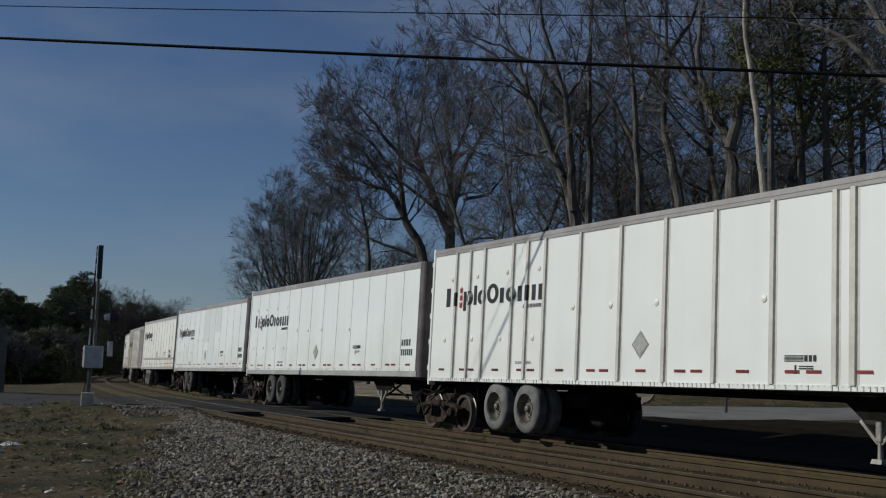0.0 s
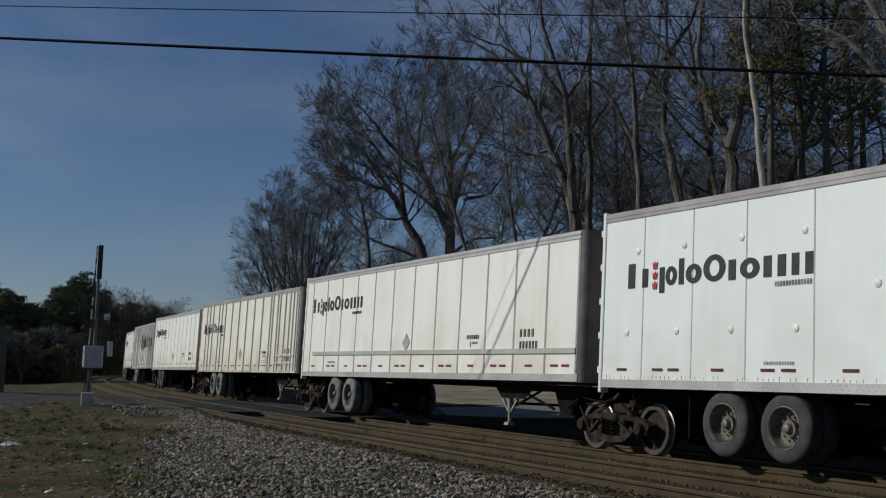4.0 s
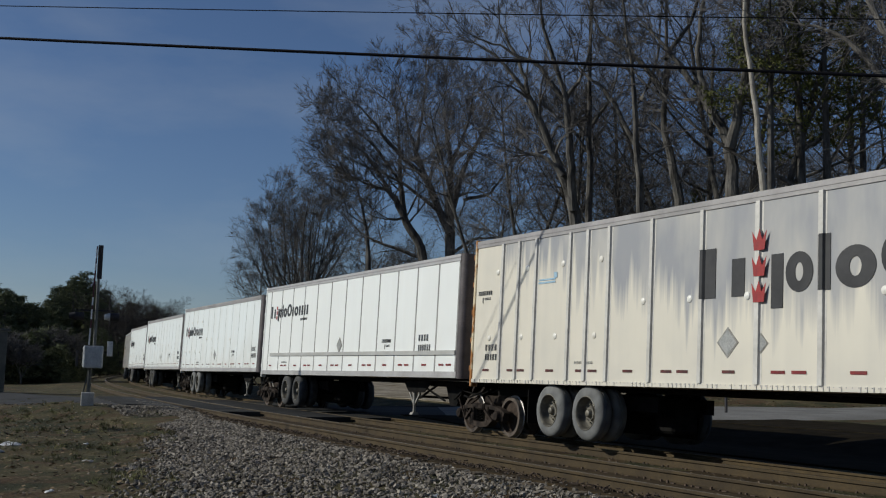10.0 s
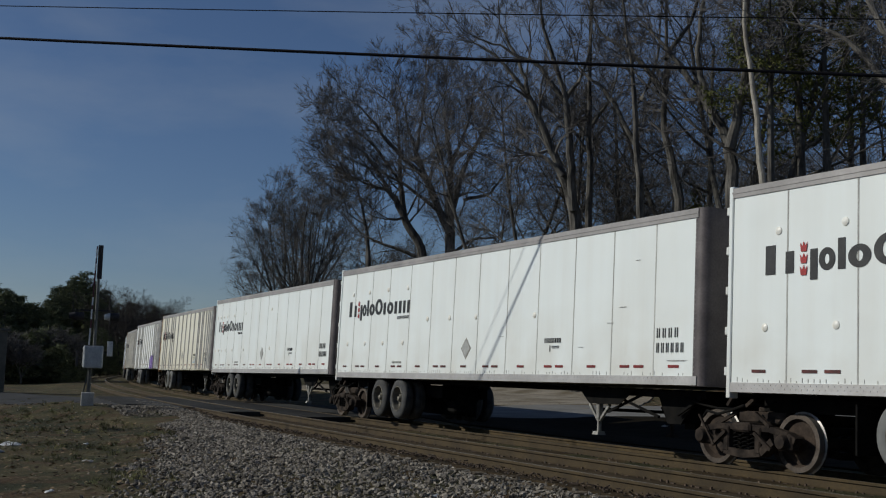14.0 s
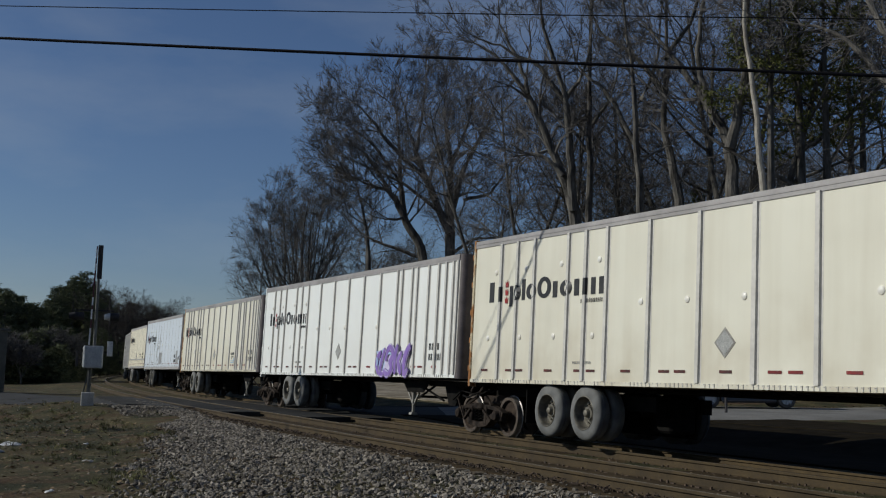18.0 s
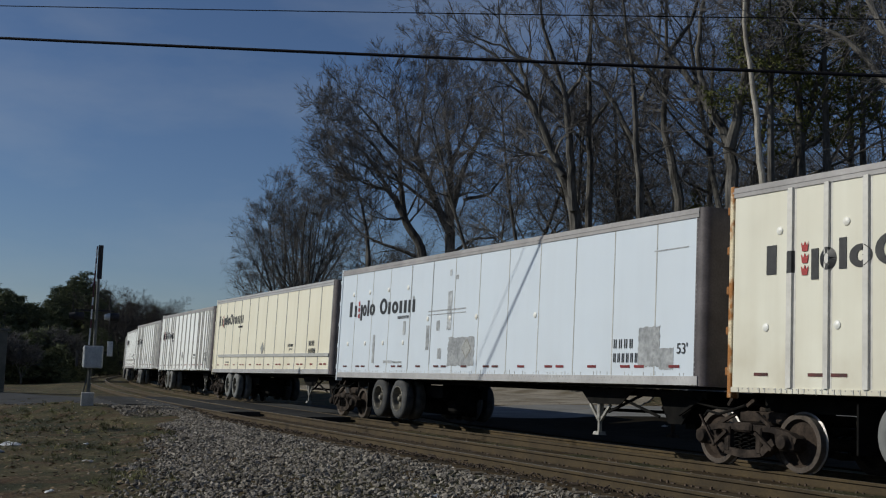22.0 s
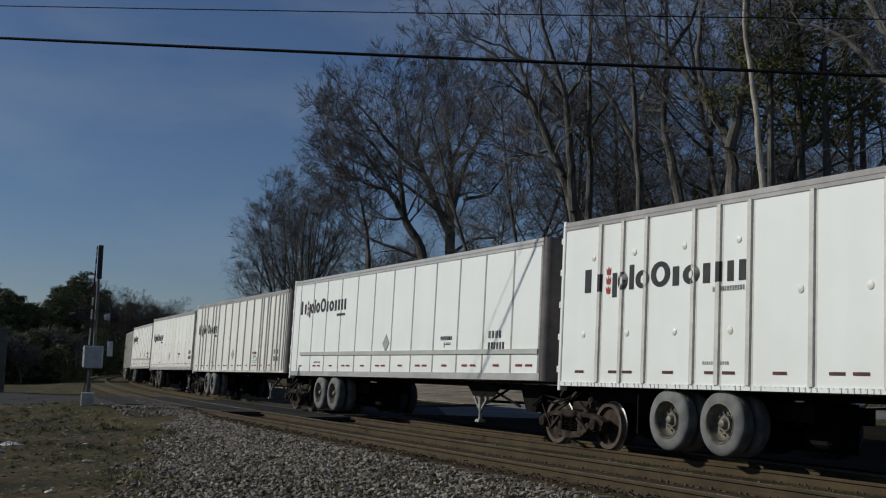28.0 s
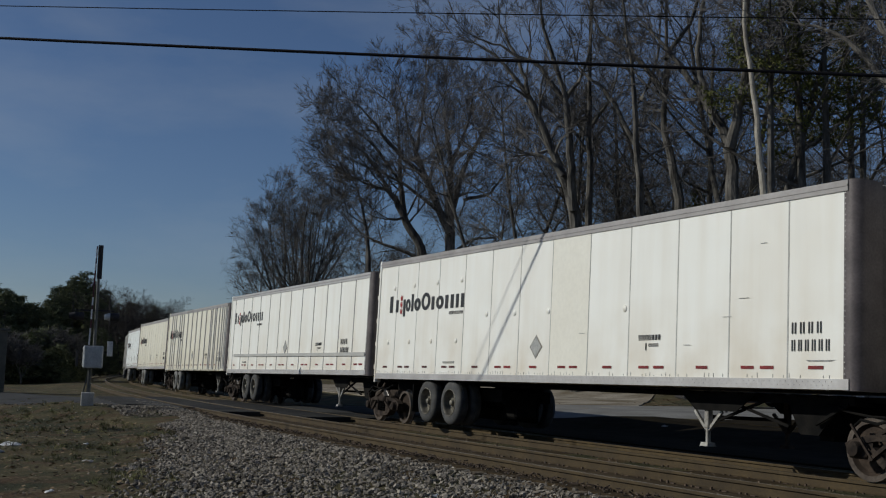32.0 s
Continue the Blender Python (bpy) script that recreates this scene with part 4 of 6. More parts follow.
def leg_mesh(y):
    g, s = Geo(), y * 0.82
    g.bbox(12.735, 12.83, s - 0.05, s + 0.05, 0.48, 0.98, 0.01).bbox(12.755, 12.81, s - 0.035, s + 0.035, 0.24, 0.5, 0.01)
    g.add([(12.69, s - 0.09, 0.2), (12.87, s - 0.09, 0.2), (12.87, s + 0.09, 0.2), (12.69, s + 0.09, 0.2), (12.7, s - 0.07, 0.26), (12.86, s - 0.07, 0.26), (12.86, s + 0.07, 0.26), (12.7, s + 0.07, 0.26)],
          [(3, 2, 1, 0), (4, 5, 6, 7), (0, 1, 5, 4), (1, 2, 6, 5), (2, 3, 7, 6), (3, 0, 4, 7)])
    g.bar((12.46, s, 0.75), (12.75, s, 0.46), 0.045).bar((13.1, s, 0.75), (12.81, s, 0.46), 0.045)
    # the far leg's darker material paints in the shade under the floor
    return g.mesh("landing_leg", GEAR if y < 0 else CASTING)


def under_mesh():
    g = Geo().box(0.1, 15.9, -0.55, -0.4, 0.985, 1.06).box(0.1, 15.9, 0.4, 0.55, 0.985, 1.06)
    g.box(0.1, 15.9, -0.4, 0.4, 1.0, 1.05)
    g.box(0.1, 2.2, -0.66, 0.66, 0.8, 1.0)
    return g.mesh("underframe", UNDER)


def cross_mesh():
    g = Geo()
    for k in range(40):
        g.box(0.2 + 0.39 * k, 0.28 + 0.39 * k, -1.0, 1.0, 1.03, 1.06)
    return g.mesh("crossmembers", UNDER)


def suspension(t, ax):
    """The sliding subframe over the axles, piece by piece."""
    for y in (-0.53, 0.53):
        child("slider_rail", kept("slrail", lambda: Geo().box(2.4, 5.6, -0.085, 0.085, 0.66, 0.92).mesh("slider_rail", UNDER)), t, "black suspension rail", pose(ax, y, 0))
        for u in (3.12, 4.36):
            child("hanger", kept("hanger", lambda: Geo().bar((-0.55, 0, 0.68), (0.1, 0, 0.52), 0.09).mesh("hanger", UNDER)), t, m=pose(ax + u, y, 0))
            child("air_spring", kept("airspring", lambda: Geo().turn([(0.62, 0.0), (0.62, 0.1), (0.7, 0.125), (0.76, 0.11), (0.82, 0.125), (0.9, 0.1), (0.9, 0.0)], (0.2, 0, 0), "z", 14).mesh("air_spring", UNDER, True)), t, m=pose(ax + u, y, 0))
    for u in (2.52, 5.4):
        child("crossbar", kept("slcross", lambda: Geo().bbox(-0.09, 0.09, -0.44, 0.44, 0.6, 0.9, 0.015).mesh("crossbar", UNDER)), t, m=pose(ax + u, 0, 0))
    # added black panel and block: close the gaps where only shade is seen
    child("spray_guard", kept("shadepanel", lambda: Geo().bbox(2.45, 5.5, 0.36, 0.4, 0.22, 0.96, 0.01).bbox(4.95, 5.5, -0.2, 0.36, 0.3, 0.94, 0.05).mesh("spray_guard", UNDER)), t, "added black panel that stands for the shade between the wheels", pose(ax, 0, 0))
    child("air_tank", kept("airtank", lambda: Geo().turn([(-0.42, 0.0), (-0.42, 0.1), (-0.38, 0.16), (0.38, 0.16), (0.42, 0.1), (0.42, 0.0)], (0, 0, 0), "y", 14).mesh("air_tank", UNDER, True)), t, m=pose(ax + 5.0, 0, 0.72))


def kingpin_mesh():
    g = Geo().box(13.5, 15.6, -0.8, 0.8, 0.93, 1.05)
    for y in (-0.72, 0.72):
        p = [(14.3, 0.95), (14.55, 0.5), (14.9, 0.5), (15.3, 0.95)]
        g.add([(u, y - 0.02, z) for u, z in p] + [(u, y + 0.02, z) for u, z in p], [(0, 1, 2, 3), (7, 6, 5, 4), (0, 4, 5, 1), (1, 5, 6, 2), (2, 6, 7, 3), (3, 7, 4, 0)])
    return g.box(14.5, 14.95, -0.7, 0.7, 0.52, 0.94).box(14.58, 14.85, -0.4, 0.4, 0.42, 0.53).mesh("coupler_box", UNDER)


def stripes_mesh():
    g = Geo()
    for k in range(5):
        g.box(0, 0.36, -0.004, 0, k * 0.019, k * 0.019 + 0.009)
    g.box(0.38, 0.43, -0.004, 0, 0, 0.085).box(0.46, 0.51, -0.004, 0, 0, 0.085).box(0.54, 0.59, -0.004, 0, 0, 0.085).box(0.2, 0.225, -0.004, 0, -0.17, -0.05).box(0.28, 0.54, -0.004, 0, -0.075, -0.06).box(0.28, 0.54, -0.004, 0, -0.105, -0.09)
    return g.mesh("stripe_mark", BLACK)


# ---- bogies ----
def frame_mesh(y):
    """A cast side frame: arched top chord, sagging bottom chord, openings beside the springs."""
    g = Geo()
    top = [(-1.04, 0.45), (-0.9, 0.52), (-0.55, 0.585), (0, 0.6), (0.55, 0.585), (0.9, 0.52), (1.04, 0.45)]
    low = [(-0.62, 0.42), (-0.38, 0.24), (0, 0.2), (0.38, 0.24), (0.62, 0.42)]
    for a, b in zip(top, top[1:]):
        g.bar((a[0], y, a[1]), (b[0], y, b[1]), 0.14, 0.085)
    for a, b in zip(low, low[1:]):
        g.bar((a[0], y, a[1]), (b[0], y, b[1]), 0.18, 0.11)
    for x in (-1, 1):
        g.bbox(x * 0.85 - 0.15, x * 0.85 + 0.15, y - 0.09, y + 0.09, 0.3, 0.52, 0.03)
        g.bbox(x * 0.33 - 0.06, x * 0.33 + 0.06, y - 0.1, y + 0.1, 0.22, 0.6, 0.02)
        g.bar((x * 0.68, y, 0.42), (x * 0.66, y, 0.55), 0.1)
        g.bar((x * 0.62, y - 0.1, 0.3), (x * 0.3, y - 0.12, 0.52), 0.05)
        g.bar((x * 0.2, y, 0.8), (x * 0.55, y - 0.05, 0.62), 0.05)
    return g.mesh("side_frame", CASTING)


def spring_mesh():
    g = Geo()
    pts = [(0.055 * math.cos(a), 0.055 * math.sin(a), 0.27 + 0.3 * a / (math.tau * 5)) for a in np.linspace(0, math.tau * 5, 46)]
    return g.tube(pts, [0.013] * len(pts), 4).mesh("spring", UNDER)


def wheel_mesh(y):
    """A rail wheel with dished plate, tread and flange; y is the side that it stands on."""
    s = y
    prof = [(0.10, 0.0), (0.10, 0.10), (0.03, 0.12), (0.0, 0.3), (0.065, 0.34), (0.065, 0.412), (-0.03, 0.42), (-0.04, 0.448), (-0.065, 0.448), (-0.07, 0.34), (-0.02, 0.3), (0.0, 0.12), (-0.08, 0.1), (-0.08, 0.0)]
    g = Geo()
    k, n, vs, fs, mm = len(prof), 32, [], [], []
    for i in range(n):
        a = math.tau * i / n
        vs += [(q * math.cos(a), s * d, q * math.sin(a)) for d, q in prof]
    for i in range(n):
        for j in range(k - 1):
            a, b = i * k + j, ((i + 1) % n) * k + j
            fs.append((a, b, b + 1, a + 1) if s < 0 else (a, a + 1, b + 1, b))
            mm.append(1 if j in (5, 6) else 2 if j == 4 else 0)
    g.v, g.f, g.m = vs, fs, mm
    return g.mesh("wheel", [WHEEL, TREAD, WHEELRIM], True)


def make_bogie(n):
    """A two-axle bogie under the joint of two trailers: its origin is its middle at the rail."""
    t = thing("bogie", "rust-brown two-axle rail bogie under the trailer joint", "bogie", "bogies of the train")
    for y in (-1, 1):
        sf = child("side_frame", kept(("sf", y), lambda: frame_mesh(y * 1.0)), t)
        for x in (-0.85, 0.85):
            child("bearing_cap", kept("cap3", lambda: Geo().turn([(0.06, 0.105), (-0.03, 0.105), (-0.06, 0.09), (-0.075, 0.04), (-0.075, 0.0)], (0, 0, 0), "y", 16).mesh("bearing_cap", CASTING, True)), sf, m=pose(x, y * 1.11, 0.42, 0, 0, 0 if y < 0 else 180))
        for x in (-0.18, 0.0, 0.18):
            child("spring", kept("spring", spring_mesh), sf, m=pose(x, y * 1.0, 0))
    child("bolster", kept("bolster", lambda: Geo().bbox(-0.2, 0.2, -1.12, 1.12, 0.52, 0.66, 0.03).bbox(-0.5, 0.5, -0.7, 0.7, 0.66, 0.83, 0.02).bbox(-0.3, 0.3, -0.5, 0.5, 0.82, 0.9, 0.02).mesh("bolster", CASTING)), t)
    for x in (-0.42, 0.42):
        child("brake_beam", kept("beam", lambda: Geo().bar((0, -0.72, 0.34), (0, 0.72, 0.34), 0.07).bbox(-0.05, 0.05, -0.8, -0.68, 0.24, 0.5, 0.015).bbox(-0.05, 0.05, 0.68, 0.8, 0.24, 0.5, 0.015).mesh("brake_beam", CASTING)), t, m=pose(x, 0, 0))
    child("air_hose", kept("hose", lambda: Geo().tube([(-1.0, -0.95, 0.72), (-0.8, -1.06, 0.8), (-0.5, -1.1, 0.76), (-0.2, -1.08, 0.84), (0.1, -1.0, 0.95), (0.35, -0.95, 0.9), (0.5, -0.9, 0.98)], [0.022] * 7, 6).mesh("air_hose", UNDER)), t, "black air hose")
    for i, (a, b, w) in enumerate((((-0.9, 0.74), (-0.55, 0.3), 0.03), ((0.15, 0.9), (0.3, 1.0), 0.05), ((-0.25, 0.9), (-0.15, 1.02), 0.05))):
        child("release_rod", kept(("rod", i), lambda: Geo().bar((a[0], -1.13, a[1]), (b[0], -1.13, b[1]), w).mesh("release_rod", CASTING)), t)
    sets = []
    for x in (-0.85, 0.85):
        ws = child("wheelset", kept("axle2", lambda: Geo().turn([(-1.05, 0.0), (-1.05, 0.075), (-0.85, 0.09), (0.85, 0.09), (1.05, 0.075), (1.05, 0.0)], (0, 0, 0), "y", 12).mesh("axle", WHEEL)), t, m=pose(x, 0, 0.418))
        for y in (-1, 1):
            child("wheel", kept(("railwheel", y), lambda: wheel_mesh(y)), ws, "rail wheel with a worn steel tread", pose(0, y * 0.7525, 0))
        sets.append((ws, x))
    return t, sets


W = "white smooth-sided box trailer on rail, black wordmark"
TRAIN = {
    -1: ("post", "white", "white ribbed box trailer riding on rail", {}),
    0: ("post", "bright", "white ribbed box trailer riding on rail, black wordmark", {}),
    1: ("smooth", "cool", W, {}),
    2: ("smooth", "cool", "white smooth box trailer on rail with a greyed patch", dict()),
    3: ("thin", "white", "white box trailer with grey seams and a rub rail", dict(rub=True, dim=True)),
    4: ("post", "dingy", "grimy cream ribbed box trailer riding on rail", dict(rust=True, blue=True)),
    5: ("thin", "white", "off-white box trailer with dark panel seams", {}),
    6: ("post", "sooty", "soot-stained cream ribbed box trailer with a large faded wordmark", dict(big=True, blue=True, rust=True)),
    7: ("thin", "bright", "white box trailer with dark seams and a long rub rail", dict(rub=True)),
    8: ("smooth", "cool", W, {}),
    9: ("smooth", "cool", W, {}),
    10: ("smooth", "cool", W, {}),
    11: ("post", "cream", "cream ribbed box trailer riding on rail", dict(rust=True, blue=True)),
    12: ("post", "bright", "white ribbed box trailer with purple graffiti low on its side", {}),
    13: ("post", "cream", "pale cream ribbed box trailer riding on rail", dict(blue=True, rust=True)),
    14: ("smooth", "blue", "bluish white trailer with grey patches where old decals peeled off", dict(gap=0.3)),
    15: ("thin", "yellow", "yellowed cream box trailer with dark seams and a rub rail", dict(rub=True)),
    16: ("post", "bright", "white ribbed box trailer riding on rail", {}),
    17: ("post", "bright", "white ribbed box trailer with a faded blue mark", dict(blue=True)),
    18: ("thin", "bright", "white box trailer with grey seams and a rub rail", dict(rub=True, dim=True)),
    19: ("post", "streaked", "dingy white ribbed box trailer with streaks down its front half", dict(gap=0.15, blue=True)),
    20: ("smooth", "white", "scuffed white smooth box trailer on rail, black wordmark", {}),
    21: ("thin", "white", "white box trailer with dark seams and a rub rail", dict(rub=True)),
    22: ("post", "cream", "cream ribbed box trailer riding on rail", {}),
    23: ("smooth", "cream", "cream smooth-sided box trailer riding on rail", {}),
    24: ("smooth", "cool", W, {}),
    25: ("post", "cream", "cream ribbed box trailer riding on rail", {}),
    26: ("smooth", "white", W, {}),
    27: ("post", "white", "white ribbed box trailer riding on rail", {}),
}
TRAILERS = {n: make_trailer(n, k, c, label, **more) for n, (k, c, label, more) in TRAIN.items()}
BOGIES = {n: make_bogie(n) for n in TRAIN}


# ---- trees ----
def limb(g, fine, start, way, length, radius, level, r, top, wander=0.25, rise=0.1):
    """One branch and all that grows from it: thick wood goes to g, thin wood to fine."""
    k = (9, 6, 4, 2, 1)[level]
    pts, p, d = [Vector(start)], Vector(start), Vector(way).normalized()
    for i in range(k):
        d = (d + Vector((r.uniform(-1, 1), r.uniform(-1, 1), r.uniform(-0.6, 1) * 0.8)) * wander * (0.35 if level == 0 else 1) + Vector((0, 0, rise))).normalized()
        p = p + d * (length / k)
        pts.append(p.copy())
    radii = [radius * (1 - (0.72 if level < 4 else 0.5) * i / k) for i in range(k + 1)]
    (g if level < 2 else fine).tube(pts, radii, (9, 6, 4, 3, 3)[level], closed=level < 2)
    if level >= top:
        return
    kids = (11, 9, 7, 6)[level]
    lo = (0.36, 0.22, 0.15, 0.1)[level]
    turn = r.uniform(0, 6.28)
    for j in range(kids):
        f = lo + (0.99 - lo) * (j + r.random()) / kids
        i = min(int(f * k), k - 1)
        q = pts[i].lerp(pts[i + 1], f * k - i)
        axis = (pts[i + 1] - pts[i]).normalized()
        turn += 2.4 + r.uniform(-0.5, 0.5)
        s = axis.cross(Vector((0.3, 0.5, 0.8)) if abs(axis.z) < 0.8 else Vector((1, 0.1, 0))).normalized()
        out = (s * math.cos(turn) + axis.cross(s) * math.sin(turn)).normalized()
        open_ = radians((r.uniform(38, 72), r.uniform(35, 70), r.uniform(30, 70), r.uniform(25, 65))[level])
        w = axis * math.cos(open_) + out * math.sin(open_)
        ln = length * ((0.56, 0.56, 0.46, 0.5)[level]) * (1.15 - 0.62 * f) * r.uniform(0.7, 1.2)
        limb(g, fine, q, w, max(ln, 0.35), max(radii[i] * (0.5 if level else 0.55) * r.uniform(0.7, 1.0), (0.05, 0.03, 0.016, 0.01)[level]), level + 1, r, top, (0.2, 0.26, 0.3, 0.3)[level], (0.05, 0.03, 0.03, 0.02)[level])


def bare_tree(seed, height, radius, lean=(0, 0), forks=1, top=4, bark=None, twig=None):
    r = random.Random(seed)
    g, fine = Geo(), Geo()
    if forks == 1:
        limb(g, fine, (0, 0, -0.3), (lean[0], lean[1], 1), height, radius, 0, r, top, 0.1, 0.05)
    else:
        h = height * 0.16
        g.tube([(0, 0, -0.3), (lean[0] * h * 0.5, 0, h * 0.5), (lean[0] * h, lean[1] * h, h)], [radius * 1.25, radius * 1.05, radius * 0.95], 10)
        for k in range(forks):
            a = math.tau * k / forks + r.uniform(-0.4, 0.4)
            sp = r.uniform(0.26, 0.5)
            limb(g, fine, (lean[0] * h, lean[1] * h, h * 0.93), (lean[0] + sp * math.cos(a), lean[1] + sp * math.sin(a), 1), (height - h) * r.uniform(0.85, 1.0), radius * r.uniform(0.6, 0.75), 0, r, top, 0.13, 0.04)
    return g.mesh("trunk", bark or BARK, True), fine.mesh("crown", twig or TWIG)


def glide(pts, n=4):
    """More points along a line, rounded through the given ones."""
    q = [Vector(a) for a in pts]
    q = [q[0] * 2 - q[1]] + q + [q[-1] * 2 - q[-2]]
    out = []
    for i in range(1, len(q) - 2):
        a, b, c, d = q[i - 1:i + 3]
        for k in range(n):
            t = k / n
            out.append(0.5 * (2 * b + (c - a) * t + (2 * a - 5 * b + 4 * c - d) * t * t + (3 * b - a - 3 * c + d) * t ** 3))
    return out + [q[-2]]


def spray(fine, p, d, length, radius, level, r):
    """A branch that forks again and again into a fan of twigs."""
    k = 4 if level < 2 else 3 if level < 4 else 2
    pts, d = [Vector(p)], Vector(d).normalized()
    for i in range(k):
        d = (d + Vector((r.gauss(0, 1), r.gauss(0, 1), r.gauss(0.15, 0.8))) * 0.095).normalized()
        pts.append(pts[-1] + d * (length / k))
    tip = max(radius * 0.72, 0.008)
    fine.tube(pts, [radius + (tip - radius) * i / k for i in range(k + 1)], 4 if level < 2 else 3, closed=False)
    if level == 5:
        return
    for j in range((2, 3, 3, 3, 3)[level]):
        i = k if j == 0 else r.randint(max(1, k // 2), k)
        w = (d + Vector((r.gauss(0, 1), r.gauss(0, 1), r.gauss(0.1, 1))).normalized() * r.uniform(0.3, 0.8)).normalized()
        spray(fine, pts[i], w, length * r.uniform(0.6, 0.88), max(tip * r.uniform(0.6, 0.85), 0.009), level + 1, r)


def old_tree(seed, limbs, bark=None, dense=1.0, bare=0.35):
    """A broad old tree: limbs as (right, up) bends with their thickness, leaning to and fro in depth, each full of forking branches."""
    r, g, fine = random.Random(seed), Geo(), Geo()
    for bends, r0, r1 in limbs:
        drift, y = r.uniform(-0.25, 0.25), 0.0
        pts = []
        for i, (x, z) in enumerate(bends):
            if i:
                y += drift * math.hypot(x - bends[i - 1][0], z - bends[i - 1][1])
            pts.append((x, y if bends[0][1] < 1 or i else 0.0, z))
        pts = glide(pts)
        n = len(pts)
        for i in range(1, n - 1):
            pts[i] += Vector((r.uniform(-1, 1), r.uniform(-1, 1), r.uniform(-1, 1))) * 0.06
        radii = [0.88 * r0 + (r1 - r0) * (i / (n - 1)) ** 1.2 for i in range(n)]
        g.tube(pts, radii, 9)
        size = sum((b - a).length for a, b in zip(pts, pts[1:]))
        for k in range(max(3, int(size * 0.42 * dense))):
            f = bare + (1 - bare) * r.random() ** 0.8 if bends[0][1] < 1 else 0.12 + 0.88 * r.random() ** 0.8
            f = 1.0 if k == 0 else f
            i = min(int(f * (n - 1)), n - 2)
            q = pts[i].lerp(pts[i + 1], f * (n - 1) - i)
            axis = (pts[i + 1] - pts[i]).normalized()
            w = (axis * r.uniform(0.5, 1.1) + Vector((r.gauss(0, 1), r.gauss(0, 1), r.gauss(0.3, 0.7))).normalized()).normalized()
            spray(fine, q, w, r.uniform(1.0, 2.0) * (1.15 - 0.4 * f), min(max(0.04, radii[i] * r.uniform(0.3, 0.55)), 0.11), 0, r)
    return g.mesh("trunk", bark or BARK, True), fine.mesh("crown", TWIG)


def pine_tree(seed, height, low=0.3):
    """Trunk, level boughs and many small clumps of needles."""
    r, g, c = random.Random(seed), Geo(), Geo()
    g.tube([(0, 0, -0.3), (0.1, 0, height * 0.5), (0, 0.1, height)], [0.22, 0.15, 0.03], 8)
    z = height * low
    while z < height * 0.98:
        reach = (1 - (z / height) ** 1.6) * height * 0.22 * r.uniform(0.6, 1.2) + 0.4
        a = r.uniform(0, 6.28)
        tip = Vector((math.cos(a) * reach, math.sin(a) * reach, z + reach * r.uniform(0.0, 0.4)))
        g.tube([(0, 0, z), tip], [0.05, 0.012], 4)
        for j in range(int((7 + reach * 9) * (1.0 if low < 0.1 else 1.9))):
            f = r.uniform(0.3, 1.05)
            q = Vector((0, 0, z)).lerp(tip, f) + Vector((r.gauss(0, 0.3), r.gauss(0, 0.3), r.gauss(0, 0.22)))
            s = r.uniform(0.13, 0.27) if low > 0.1 else r.uniform(0.27, 0.6)
            for m in range(7):
                w = Vector((r.gauss(0, 1), r.gauss(0, 1), r.gauss(0.2, 0.7))).normalized() * s
                n = w.cross(Vector((r.gauss(0, 1), r.gauss(0, 1), r.gauss(0, 1)))).normalized() * s * 0.12
                c.add([q - n, q + n, q + w], [(0, 1, 2)])
        z += r.uniform(0.12, 0.28) * height / 12
    return g.mesh("trunk", BARK, True), c.mesh("crown", NEEDLE if low > 0.1 else FARNEEDLE)


def plant(name, meshes, at, size, turn, label, group, flat=1.0):
    t = thing(name, label, "tree", group, Matrix.Translation(at) @ pose(0, 0, 0, 0, 0, turn))
    for part_name, me in zip(("trunk", "crown"), meshes):
        child(part_name, me, t, m=Matrix.Diagonal((size * flat, size * flat, size, 1)))
    return t


def sight(bearing, far):
    """A place on the ground far metres away; bearings run from 0 to 1568 over the breadth of the outlook."""
    a = YAW - math.atan((bearing - 784) / 1915.8)
    x, y = EYE.x - math.sin(a) * far, EYE.y + math.cos(a) * far
    return Vector((x, y, ground_z(x, y)))


BARE = [bare_tree(11, 24, 0.34), bare_tree(12, 24, 0.36, (0.05, 0.0), 2), bare_tree(13, 23, 0.3, (0.1, 0.05)), bare_tree(14, 25, 0.42, (0, 0), 3)]
THIN = [bare_tree(21, 21, 0.24, top=4), bare_tree(22, 20, 0.26, (0.06, 0.03), top=4), bare_tree(23, 22, 0.3, (0, 0), 2, top=4), bare_tree(24, 12, 0.12, top=4)]
LEAN = old_tree(33, [([(0, -0.3), (-0.1, 8.5), (-0.5, 11), (-1.6, 13.8), (-2.9, 16.7), (-4.9, 19.2), (-7.6, 20.6)], 0.46, 0.05), ([(-0.3, 10), (-0.5, 13.2), (-0.8, 16.3), (-2.0, 20.0), (-2.4, 24)], 0.3, 0.05),
                     ([(-0.9, 12.0), (-1.8, 13.0), (-2.8, 13.3)], 0.16, 0.1), ([(-2.9, 16.7), (-3.4, 18.5), (-4.6, 21), (-4.9, 24)], 0.14, 0.03), ([(-0.8, 16.3), (0.4, 18.5), (0.7, 22)], 0.13, 0.03), ([(-0.8, 16.2), (-1.6, 17.2), (-2.4, 18.4), (-3.4, 18.8), (-4.6, 19.5), (-5.8, 19.9), (-7.0, 20.8)], 0.17, 0.03)], dense=1.25)
